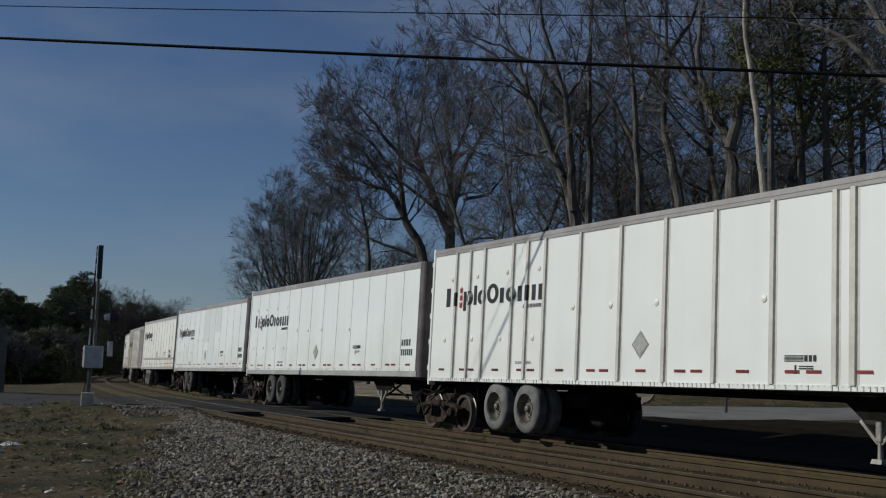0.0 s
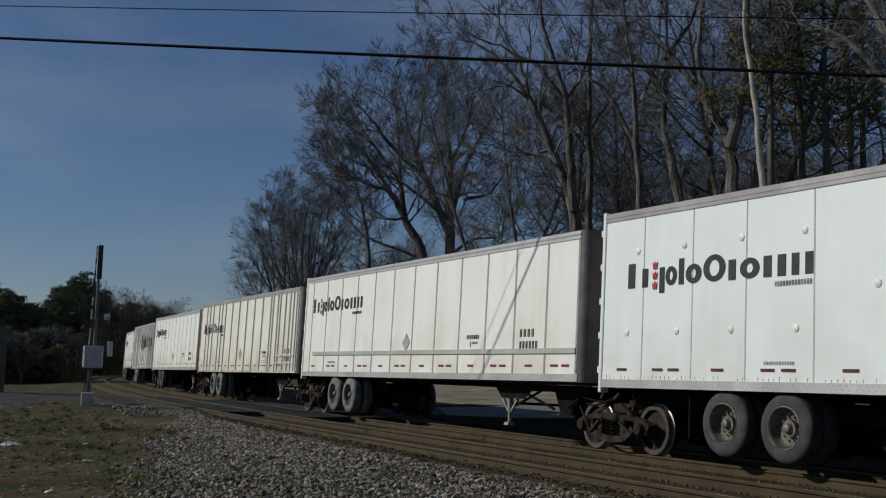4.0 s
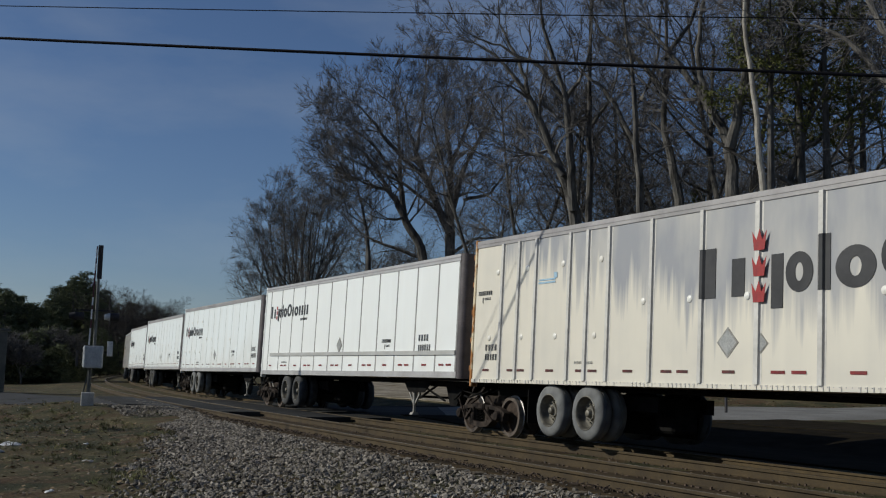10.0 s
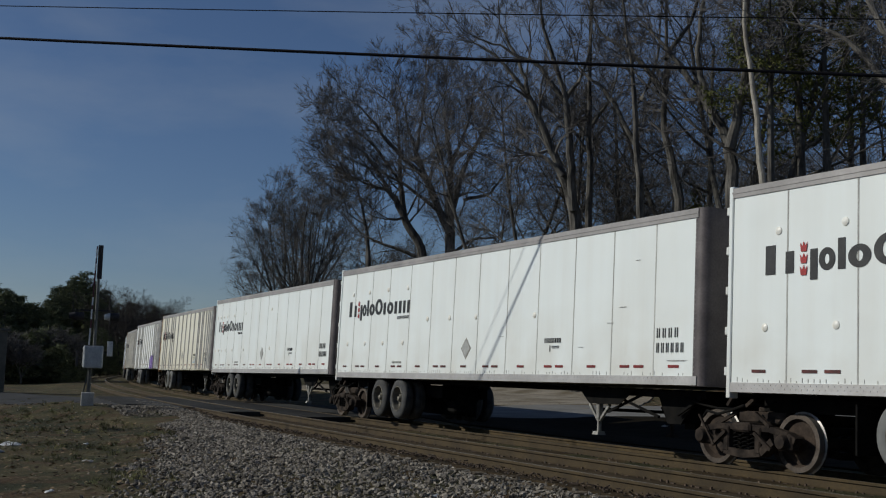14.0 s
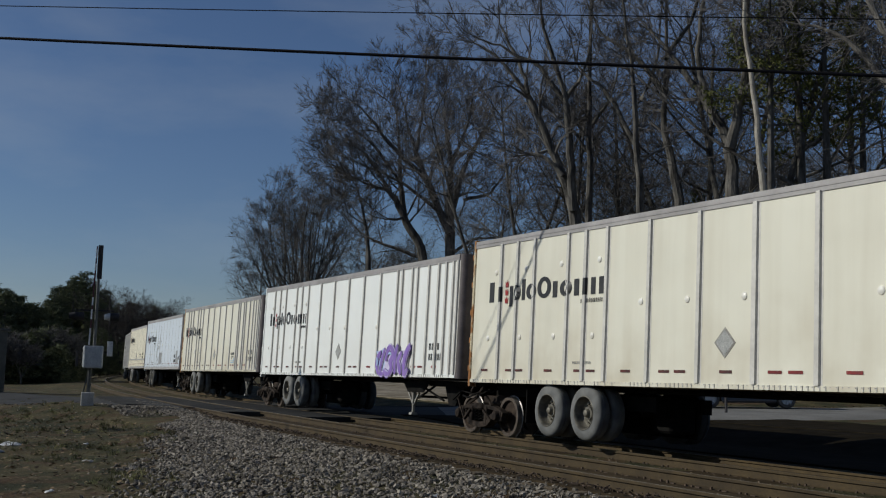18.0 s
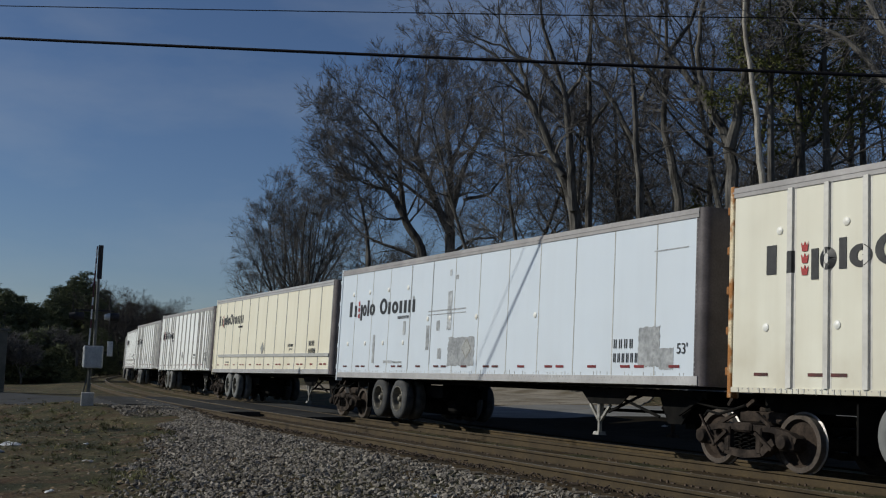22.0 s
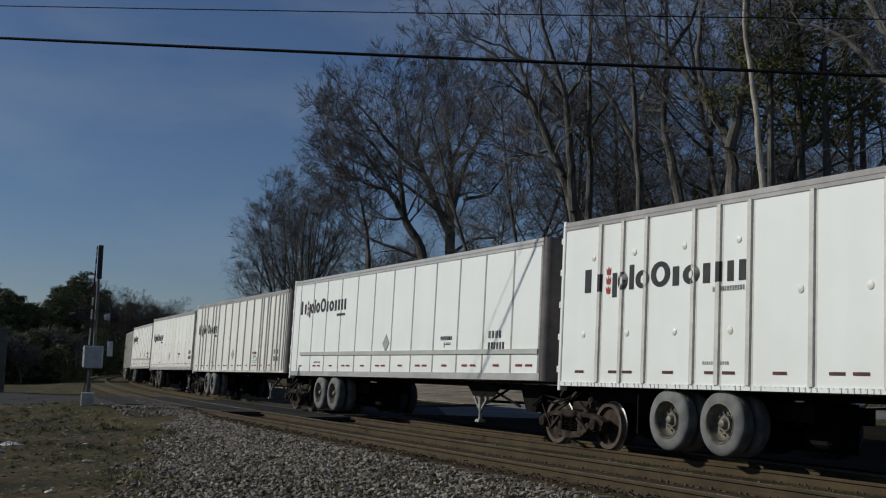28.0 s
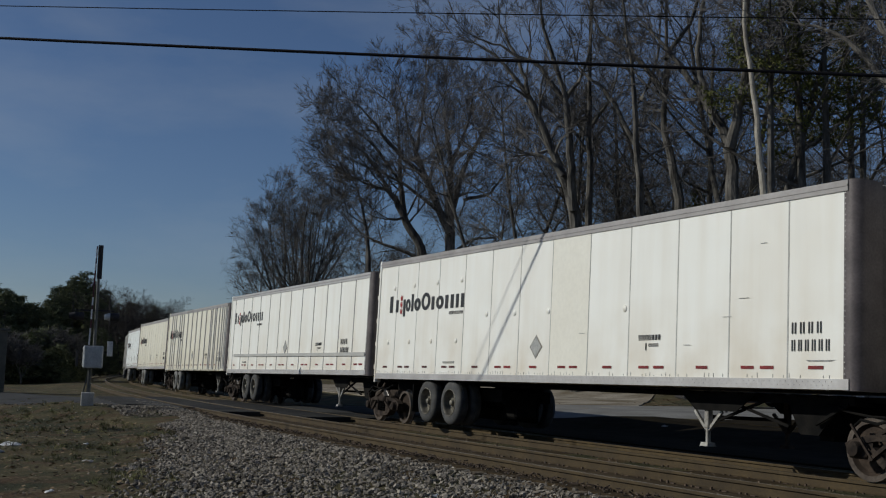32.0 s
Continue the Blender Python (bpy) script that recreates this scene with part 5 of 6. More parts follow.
OAK = old_tree(35, [([(0.3, -0.3), (0.3, 9.9), (0.1, 12.5), (0.2, 16.3), (-0.4, 20), (-0.2, 24)], 0.52, 0.05), ([(0.2, 11.6), (1.2, 15.9), (2.8, 19.0), (4.4, 22.2)], 0.3, 0.04), ([(0.2, 11), (-1.6, 15), (-2.4, 16.9), (-3.2, 19.5), (-4.3, 24)], 0.34, 0.04),
                    ([(-1.7, 15), (-4.6, 17.7), (-6.0, 19.4), (-7.6, 20.8)], 0.2, 0.03), ([(1.2, 13.5), (3.2, 14.2), (4.4, 16.0), (5.2, 17.6)], 0.16, 0.03), ([(0.2, 16.3), (1.4, 19.2), (2.0, 23.4)], 0.17, 0.03), ([(-2.4, 17), (-2.0, 20.5), (-1.6, 24.5)], 0.15, 0.03), ([(-0.6, 12.6), (-3.2, 14.6), (-5.6, 15.8), (-8.6, 17.0)], 0.17, 0.03), ([(0.2, 9.4), (2.0, 10.6), (3.8, 11.0), (5.6, 12.4)], 0.15, 0.03)], dense=3.3)
OAK_LOW = old_tree(36, [([(-0.6, -0.3), (-0.9, 9.0), (-2.4, 12.2), (-3.6, 14.4), (-5.2, 15.0), (-7.4, 15.8)], 0.5, 0.05), ([(-2.4, 12.2), (-2.9, 15.5), (-3.1, 18.5), (-3.7, 22.6)], 0.3, 0.04), ([(-3.4, 14.2), (-5.6, 17.6), (-7.2, 18.8), (-8.2, 19.2)], 0.2, 0.03),
                        ([(-1.2, 9.6), (-4, 10.6), (-6.0, 11.6), (-7.4, 13)], 0.17, 0.03), ([(-5.0, -0.3), (-5.4, 9.9), (-5.8, 12.7), (-6.7, 16.3), (-7.8, 21.8)], 0.24, 0.03), ([(-2.9, 15.5), (-5.2, 18.6), (-7.2, 20.2), (-8.4, 20.8)], 0.16, 0.03)], dense=3.0)
FORKED = old_tree(37, [([(0, -0.3), (0, 9), (-0.2, 12.6), (-1.7, 15.4), (-3.3, 17.8), (-5.4, 20.5)], 0.46, 0.05), ([(-0.1, 12), (0.5, 14.8), (0.8, 18), (0.7, 24)], 0.33, 0.06), ([(-1.2, 14.6), (-1.6, 17), (-1.3, 21), (-1.8, 25)], 0.2, 0.04), ([(0.6, 15), (2.2, 17.5), (3.0, 21.5)], 0.17, 0.03)])
CROOKED = old_tree(38, [([(0, -0.3), (0, 8.9), (-0.4, 12), (-0.8, 14.4), (-0.7, 18), (-0.8, 25)], 0.36, 0.08), ([(-0.7, 15.5), (-2.4, 18), (-4.2, 19.4), (-5.4, 22.5)], 0.18, 0.03), ([(-0.8, 17.5), (0.8, 20), (1.2, 24)], 0.15, 0.03)], dense=0.8)
SLIM = old_tree(39, [([(0, -0.3), (-0.1, 8.4), (-0.4, 13), (-0.7, 17), (-1.5, 22.5)], 0.3, 0.06), ([(-0.3, 12.8), (-2, 16.2), (-3.6, 18.0), (-4.4, 21)], 0.16, 0.03), ([(-0.5, 15), (0.7, 18), (0.9, 22)], 0.13, 0.03)], dense=0.8)
TALL = old_tree(40, [([(0, -0.3), (0.05, 10), (0.0, 16), (0.1, 25.5)], 0.31, 0.1), ([(0, 15), (1.3, 17.4), (2.0, 21)], 0.13, 0.03), ([(0, 13.5), (-1.2, 15.6), (-1.5, 18.5)], 0.11, 0.03)], dense=0.8, bare=0.45)
WHITELIMB = old_tree(42, [([(0, -0.3), (0.0, 8.0), (-0.25, 11.3), (-0.5, 14), (-0.85, 17.5), (-0.7, 22)], 0.21, 0.09)], bark=PALEBARK, dense=0.35, bare=0.6)
ARCHED = old_tree(43, [([(0, -0.3), (-0.2, 8), (-0.8, 12.5), (-0.9, 20)], 0.42, 0.15), ([(-0.6, 11.6), (-1.8, 13.6), (-3.0, 15.2), (-4.4, 16.2), (-6, 16.6)], 0.19, 0.04), ([(-0.9, 14), (-2.2, 17), (-2.6, 20)], 0.2, 0.04)])
FAN = [old_tree(50 + k, [([(0, -0.3), (0, 7), (-1.3, 12), (-2.8, 17), (-3.6, 21)], 0.32, 0.03), ([(0, 5.6), (-2.6, 9.2), (-4.2, 10.8), (-5, 12)], 0.17, 0.03), ([(0, 8), (0.5, 14), (0.2, 20), (-0.5, 25)], 0.26, 0.03), ([(0, 7), (1.8, 12), (2.8, 18), (3.4, 24)], 0.25, 0.03),
                         ([(-1.2, 11.5), (-3.6, 15.4), (-5, 18.4)], 0.15, 0.03), ([(-0.5, 9.5), (-1.2, 15), (-2, 24)], 0.18, 0.03), ([(0.5, 9), (3.4, 13), (5.2, 17)], 0.14, 0.03)], dense=1.7, bare=0.5) for k in range(2)]
PINE = [pine_tree(41, 17, 0.56), pine_tree(42, 14, 0.6)]
DENSE = [pine_tree(43, 17, 0.06), pine_tree(44, 14, 0.06)]

DARKTWIG = mottled("dark_brown_twig", (0.06, 0.052, 0.046), (0.035, 0.03, 0.028), 1, 8, 0.95)
FARBARE = [bare_tree(61, 20, 0.25, top=4, bark=DARKTWIG, twig=DARKTWIG), bare_tree(62, 19, 0.25, (0.05, 0), 3, top=4, bark=DARKTWIG, twig=DARKTWIG)]

BRUSH = [pine_tree(71, 3.6, 0.02), bare_tree(72, 3.8, 0.06, forks=4, top=3)]

r = random.Random(77)
def face(bearing):
    """The turn by which a tree's right side lies to the right as seen from the track's near side."""
    return math.degrees(YAW - math.atan((bearing - 784) / 1915.8))


for bearing, far, me, size in [(790, 88, OAK, 1.1), (772, 89, OAK_LOW, 1.06), (1025, 60, LEAN, 1.0), (1043, 62, TALL, 1.0), (1142, 58, SLIM, 1.0), (1206, 57, CROOKED, 1.0), (1300, 54, FORKED, 1.0), (1360, 50, WHITELIMB, 1.0), (1655, 47, ARCHED, 1.0)]:
    plant("bare_tree", me, sight(bearing, far), size, face(bearing), "tall bare winter tree with a pale trunk" if me is WHITELIMB else "old bare winter tree with heavy crooked limbs", "trees of the wood")
for bearing, far, me, size, turn in [(1318, 58, BARE[1], 1.0, 10), (1440, 56, BARE[2], 1.0, 260), (915, 96, BARE[3], 0.4, 310), (960, 88, BARE[1], 0.4, 190), (1100, 74, BARE[0], 0.8, 20), (1250, 70, BARE[3], 0.9, 80), (1512, 68, BARE[0], 0.95, 150), (1562, 72, BARE[2], 1.0, 40)]:
    plant("bare_tree", me, sight(bearing, far), size, turn, "tall bare grey-barked winter tree", "trees of the wood")
for bearing, far, k, size, flip in [(498, 144, 0, 0.97, 0), (540, 140, 1, 1.03, 180), (552, 146, 0, 1.06, 180), (517, 152, 1, 1.06, 0)]:
    plant("bare_tree", FAN[k], sight(bearing, far), size, face(bearing) + flip, "bare round-crowned winter tree with rising limbs", "trees of the wood")
for bearing, far, size in [(455, 150, 0.85), (520, 146, 0.95), (548, 138, 1.02), (690, 110, 0.55), (840, 104, 0.48), (885, 108, 0.45)]:
    plant("bare_tree", THIN[r.randrange(3)], sight(bearing, far), size, r.uniform(0, 360), "bare slender winter tree with fine twigs", "trees of the wood", 0.75)
for k in range(24):
    bearing = 660 + 960 * ((k + r.random()) / 24) ** 0.7
    far = 68 + 36 * r.random() + max(0, 900 - bearing) * 0.09
    plant("bare_tree", THIN[r.randrange(3)], sight(bearing, far), r.uniform(0.62, 0.98), r.uniform(0, 360), "bare slender winter tree with fine twigs", "trees of the wood")
for k in range(12):
    bearing = 560 + 1040 * (k + r.random()) / 12
    plant("sapling", THIN[3], sight(bearing, 62 + 30 * r.random() + max(0, 950 - bearing) * 0.11), r.uniform(0.5, 0.95), r.uniform(0, 360), "bare twiggy sapling under the tall trees", "saplings of the wood")
for bearing, far, k, size in [(1368, 54, 0, 1.35), (1466, 55, 1, 1.55), (1420, 58, 0, 1.2), (1540, 60, 1, 1.5), (1240, 72, 1, 0.9)]:
    plant("pine_tree", PINE[k], sight(bearing, far), size, r.uniform(0, 360), "tall thin green pine among bare trees", "pines", 0.8)
# the far line of trees behind the crossing
for k in range(70):
    bearing = -90 + 420 * (k + r.random()) / 70
    h = smoothline(bearing, [(-100, 0.95), (0, 1.02), (45, 0.9), (70, 0.82), (100, 1.02), (150, 1.2), (200, 0.9), (240, 0.86), (280, 0.8), (330, 0.62)])
    if bearing < 195 or r.random() < 0.4:
        plant("pine_tree", DENSE[k % 2], sight(bearing, 205 + 30 * r.random()), h * r.uniform(0.85, 1.0) * (1.0 if k % 2 == 0 else 1.2), r.uniform(0, 360), "dark green pine in the far line of trees", "far trees", 1.25)
    else:
        plant("bare_tree", FARBARE[k % 2], sight(bearing, 190 + 30 * r.random()), h * 0.8 * r.uniform(0.8, 1.0), r.uniform(0, 360), "bare brown tree in the far line of trees", "far trees", 1.2)
for k in range(34):
    bearing = -95 + 420 * (k + r.random()) / 34
    plant("pine_shrub", DENSE[k % 2], sight(bearing, 180 + 20 * r.random()), r.uniform(0.3, 0.5), r.uniform(0, 360), "dark evergreen shrub below the far trees", "far shrubs", 1.9)

for k in range(26):
    bearing = -70 + 225 * (k + r.random()) / 26
    plant("bare_shrub", BRUSH[k % 2], sight(bearing, 96 + 14 * r.random()), r.uniform(0.75, 1.25), r.uniform(0, 360), "dark tangled bare brush beside the road", "roadside brush", 1.2)


# ---- overhead wires ----
WOOD = mottled("pole_wood", (0.16, 0.12, 0.09), (0.09, 0.07, 0.055), 2, 20, 0.9, stretch=(1, 1, 0.1))
CABLE = mottled("black_cable", (0.004, 0.004, 0.006), (0.007, 0.007, 0.009), 3, 30, 0.8, spec=0.1)


def utility_pole(x, y, h):
    t = thing("utility_pole", "tall brown wooden utility pole carrying the cables", "utility pole", "utility poles", Matrix.Translation((x, y, ground_z(x, y))))
    child("pole", Geo().tube([(0, 0, -0.4), (0, 0, h * 0.5), (0, 0, h)], [0.16, 0.14, 0.11], 12).mesh("pole", WOOD, True), t)
    child("crossarm", Geo().bbox(-0.9, 0.9, -0.06, 0.06, h - 0.6, h - 0.48, 0.01).mesh("crossarm", WOOD), t)


def cable(za, zb, radius, label):
    a, b = Vector((-24.18, -8.66, za)), Vector((-12.06, 4.02, zb))
    pts = []
    for k in range(41):
        f = -1.05 + 3.25 * k / 40
        p = a.lerp(b, f)
        p.z += 0.06 * (f * f - f)
        pts.append(p)
    tagged(new("overhead_cable", Geo().tube(pts, [radius] * 41, 8).mesh("overhead_cable", CABLE, True)), label, "cable", "overhead cables")
    return pts[0], pts[-1]


ends = cable(8.08, 6.41, 0.03, "thick black overhead cable crossing the tracks")
cable(8.785, 7.40, 0.010, "thin black overhead wire crossing the tracks")
utility_pole(ends[0].x, ends[0].y, ends[0].z - ground_z(ends[0].x, ends[0].y) + 1.3)
utility_pole(ends[1].x, ends[1].y, ends[1].z - ground_z(ends[1].x, ends[1].y) + 1.3)

# ---- crossing signal ----
WHITE = mottled("white_enamel", (0.72, 0.72, 0.70), (0.6, 0.6, 0.58), 6, 40, 0.5)
REDARM = mottled("red_arm_paint", (0.10, 0.02, 0.03), (0.07, 0.02, 0.025), 6, 40, 0.5)
BLACKPAINT = mottled("flat_black_paint", (0.015, 0.014, 0.018), (0.03, 0.028, 0.03), 6, 40, 0.7)
LENS = mottled("red_lens", (0.2, 0.02, 0.02), (0.12, 0.01, 0.01), 6, 40, 0.2)
DULLMAST = mottled("dull_mast_paint", (0.14, 0.15, 0.145), (0.09, 0.095, 0.095), 5, 30, 0.7)
HUTPAINT = mottled("dark_grey_green_paint", (0.085, 0.09, 0.085), (0.06, 0.063, 0.06), 3, 30, 0.7)
CONCRETE = mottled("concrete", (0.34, 0.33, 0.31), (0.26, 0.25, 0.23), 3, 30, 0.9)


def crossing_signal():
    x, y = -41.3, -3.1
    z = ground_z(x, y)
    t = thing("crossing_signal", "grey level crossing signal mast with its gate arm raised", "crossing signal", at=Matrix.Translation((EYE.x + 0.857 * (x - EYE.x), EYE.y + 0.857 * (y - EYE.y), EYE.z + 0.857 * (z - EYE.z))) @ pose(0, 0, 0, 0, 0, 80) @ Matrix.Scale(0.857, 4))
    # local x runs across the road, local -y towards the near side
    child("foundation", Geo().bbox(-0.23, 0.23, -0.23, 0.23, -0.7, 0.42, 0.02).mesh("foundation", CONCRETE), t, "pale concrete foundation block")
    child("mast", Geo().turn([(2.0, 0.0), (2.0, 0.06), (5.7, 0.05), (5.7, 0.0)], (0.13, 0, 0), "z", 14).mesh("mast", DULLMAST, True), t)
    child("post", Geo().turn([(0.4, 0.075), (1.35, 0.075)], (0.02, 0, 0), "z", 12).bar((-0.16, 0, 0.42), (-0.02, 0, 1.3), 0.05).mesh("post", HUTPAINT), t)
    box = child("gate_mechanism", Geo().bbox(-0.24, 0.45, -0.3, 0.3, 1.3, 2.12, 0.03).mesh("gate_mechanism", CABINET), t, "grey metal gate mechanism cabinet")
    child("cover", Geo().bbox(-0.2, 0.41, -0.315, -0.298, 1.36, 2.06, 0.006).mesh("cover", CABINET), box)
    # white instead of cabinet grey: sunlight on this side put into the colour
    child("side_door", Geo().bbox(-0.255, -0.235, -0.26, 0.26, 1.34, 2.08, 0.006).mesh("side_door", WHITE), box, "side cover coloured white to look sunlit")
    arm = child("gate_arm", Geo().bar((-0.06, -0.1, 2.1), (0.02, -0.1, 5.8), 0.07, 0.05).mesh("gate_arm", REDARM), t, "raised red and white gate arm")
    for a, b in ((2.15, 2.75), (3.1, 3.45), (3.6, 3.9), (4.9, 5.15), (5.35, 5.7)):
        f = lambda q: -0.06 + 0.08 * (q - 2.1) / 3.7
        child("stripe", Geo().bar((f(a) - 0.006, -0.107, a), (f(b) - 0.006, -0.107, b), 0.078, 0.054).mesh("stripe", WHITE), arm, "white stripe")
    child("upper_frame", Geo().bbox(0.06, 0.24, -0.06, 0.06, 4.6, 5.85, 0.01).mesh("upper_frame", BLACKPAINT), t, "dark upright at the top of the mast")
    child("strut", Geo().bar((0.0, -0.05, 4.55), (-0.12, -0.05, 4.3), 0.04).bar((0.1, -0.02, 5.5), (0.02, -0.02, 5.5), 0.04).bar((0.1, -0.02, 5.0), (0.02, -0.02, 5.0), 0.04).mesh("strut", CABINET), t)
    child("lamp_arm", Geo().bar((-0.6, 0, 3.42), (0.75, 0, 3.42), 0.05).mesh("lamp_arm", BLACKPAINT), t)
    for x, lit in ((-0.62, 0), (0.62, 1)):
        tg = child("backboard", Geo().turn([(0.0, 0.0), (0.0, 0.26), (0.02, 0.26), (0.02, 0.0)], (x, 0.0 if lit else -0.05, 3.2), "x", 20).mesh("backboard", BLACKPAINT), t, "round black signal backboard")
        # right housing white, left black: sun and shade given by colour
        child("lamp_housing", Geo().turn([(-0.2, 0.0), (-0.2, 0.1), (-0.02, 0.14), (0.05, 0.14), (0.05, 0.0)], (x, 0, 3.2), "x", 16).mesh("lamp_housing", WHITE if lit else BLACKPAINT, True), tg, "lamp housing coloured white to look sunlit" if lit else "")
        child("hood", Geo().turn([(0.02, 0.15), (0.32, 0.15), (0.32, 0.14), (0.02, 0.14)], (x, 0, 3.2), "x", 16).mesh("hood", BLACKPAINT, True), tg, "black lamp hood")
    child("small_sign", Geo().bbox(0.58, 0.78, -0.02, 0.0, 1.75, 2.3, 0.005).mesh("small_sign", WHITE), t, "small white plate beside the cabinet")
    child("sign_bracket", Geo().bar((0.45, 0, 1.9), (0.6, 0, 1.9), 0.04).mesh("sign_bracket", BLACKPAINT), t)
    child("side_board", Geo().bbox(-0.5, -0.4, -0.05, 0.0, 1.35, 1.95, 0.005).bar((-0.55, 0, 1.6), (-0.3, 0, 1.6), 0.04).mesh("side_board", BLACKPAINT), t, "dark side board")


crossing_signal()




def signal_hut():
    p = sight(-26, 58)
    t = thing("signal_hut", "plain grey metal equipment hut beside the road", "equipment hut", at=Matrix.Translation(p) @ pose(0, 0, 0, 0, 0, 12))
    child("walls", Geo().bbox(-1.1, 1.1, -0.9, 0.9, -0.2, 3.05, 0.02).mesh("walls", HUTPAINT), t)
    child("roof", Geo().bbox(-1.2, 1.2, -1.0, 1.0, 3.05, 3.17, 0.02).mesh("roof", HUTPAINT), t)
    child("door", Geo().bbox(-0.4, 0.4, -0.93, -0.89, 0.1, 2.1, 0.01).mesh("door", HUTPAINT), t)


signal_hut()


def wheel_at(t, x, y, r=0.34, w=0.22, rim_mat=None):
    ty = child("tyre", kept(("cartyre", r), lambda: Geo().turn([(0.0, r * 0.62), (-0.01, r * 0.75), (0.01, r * 0.93), (0.05, r), (w - 0.05, r), (w - 0.01, r * 0.93), (w, r * 0.7), (w, r * 0.4)], (0, 0, 0), "y", 28).mesh("tyre", RUBBER, True)), t,
               m=pose(x, y, r) if y < 0 else pose(x, y, r, 0, 0, 180))
    def rim():
        g = Geo().turn([(0.02, r * 0.64), (0.0, r * 0.62), (0.02, r * 0.58), (0.07, r * 0.55), (0.09, 0.0)], (0, 0, 0), "y", 24)
        for k in range(8):
            a = math.tau * k / 8
            g.bar((0.05 * math.cos(a), 0.03, 0.05 * math.sin(a)), (r * 0.6 * math.cos(a), 0.02, r * 0.6 * math.sin(a)), 0.035, 0.05)
        return g.mesh("rim", ALLOY)
    child("rim", kept(("carrim", r), rim), ty, "silver alloy rim")
    return ty


ALLOY = mottled("alloy", (0.55, 0.56, 0.58), (0.42, 0.43, 0.45), 6, 40, 0.35, 0.8)
CARPAINT = mottled("dark_car_paint", (0.012, 0.013, 0.018), (0.02, 0.02, 0.026), 2, 30, 0.25, 0.0, 0.02, 0.001, 0.05, 0.6)
GLASS = mottled("dark_car_glass", (0.01, 0.012, 0.014), (0.015, 0.016, 0.02), 2, 30, 0.08, 0.0, 0.0, 0.001, 0.0, 0.8)
LAMPGLASS = mottled("clear_headlight", (0.8, 0.82, 0.85), (0.7, 0.72, 0.75), 2, 30, 0.15, 0.3, 0.0, 0.001, 0.0, 0.8)


def make_car(label, paint_mat):
    """A car of medium size; local x points forward, the origin under its middle on the road."""
    t = thing("car", label, "car", "cars waiting at the crossing")
    side = [(-2.3, 0.42), (-2.32, 0.75), (-2.2, 0.98), (-1.9, 1.02), (-1.25, 1.5), (0.1, 1.55), (0.95, 1.05), (1.9, 0.92), (2.2, 0.72), (2.28, 0.45), (2.2, 0.28),
            (1.78, 0.26), (1.72, 0.5), (1.52, 0.68), (1.28, 0.68), (1.06, 0.5), (1.0, 0.24), (-1.0, 0.24), (-1.06, 0.5), (-1.28, 0.68), (-1.52, 0.68), (-1.74, 0.5), (-1.8, 0.28)]
    g, n = Geo(), len(side)
    for y, k in ((-0.9, 0.86), (-0.86, 1.0), (0.86, 1.0), (0.9, 0.86)):
        for x, z in side:
            inset = 0.16 if z > 1.05 else 0.0
            g.v.append((x, y * (1 - inset) if abs(y) else y, z))
    for b in range(3):
        g.f += [(b * n + i, b * n + (i + 1) % n, (b + 1) * n + (i + 1) % n, (b + 1) * n + i) for i in range(n)]
    g.f += [tuple(reversed(range(n))), tuple(range(3 * n, 4 * n))]
    g.m = [0] * len(g.f)
    child("body", g.mesh("body", paint_mat, True), t)
    child("windscreen", Geo().add([(0.92, -0.68, 1.08), (0.92, 0.68, 1.08), (0.13, 0.6, 1.53), (0.13, -0.6, 1.53), (0.9, -0.66, 1.05), (0.9, 0.66, 1.05), (0.11, 0.58, 1.5), (0.11, -0.58, 1.5)],
                                  [(0, 1, 2, 3), (7, 6, 5, 4), (0, 4, 5, 1), (2, 6, 7, 3), (1, 5, 6, 2), (3, 7, 4, 0)]).mesh("windscreen", GLASS), t)
    for y in (-1, 1):
        child("side_window", Geo().box(-1.2, 0.35, y * 0.76 - 0.012, y * 0.76 + 0.012, 1.1, 1.42).mesh("side_window", GLASS), t)
        child("headlight", Geo().bbox(2.08, 2.27, y * 0.66 - 0.2, y * 0.66 + 0.2, 0.64, 0.78, 0.03).mesh("headlight", LAMPGLASS), t, "bright headlight glass")
        child("tail_light", Geo().bbox(-2.34, -2.25, y * 0.7 - 0.14, y * 0.7 + 0.14, 0.75, 0.95, 0.02).mesh("tail_light", LENS), t)
        child("sill", Geo().bbox(-0.98, 0.98, y * 0.88 - 0.05, y * 0.88 + 0.05, 0.2, 0.28, 0.015).mesh("sill", BLACKPAINT), t)
        for x in (1.4, -1.4):
            wheel_at(t, x, y * 0.9)
    child("bumper", Geo().bbox(2.2, 2.36, -0.82, 0.82, 0.32, 0.52, 0.04).mesh("bumper", paint_mat), t)
    return t


CARS = [make_car("dark blue-black car with alloy wheels waiting on the road", CARPAINT), make_car("dark car with alloy wheels waiting behind another", CARPAINT)]


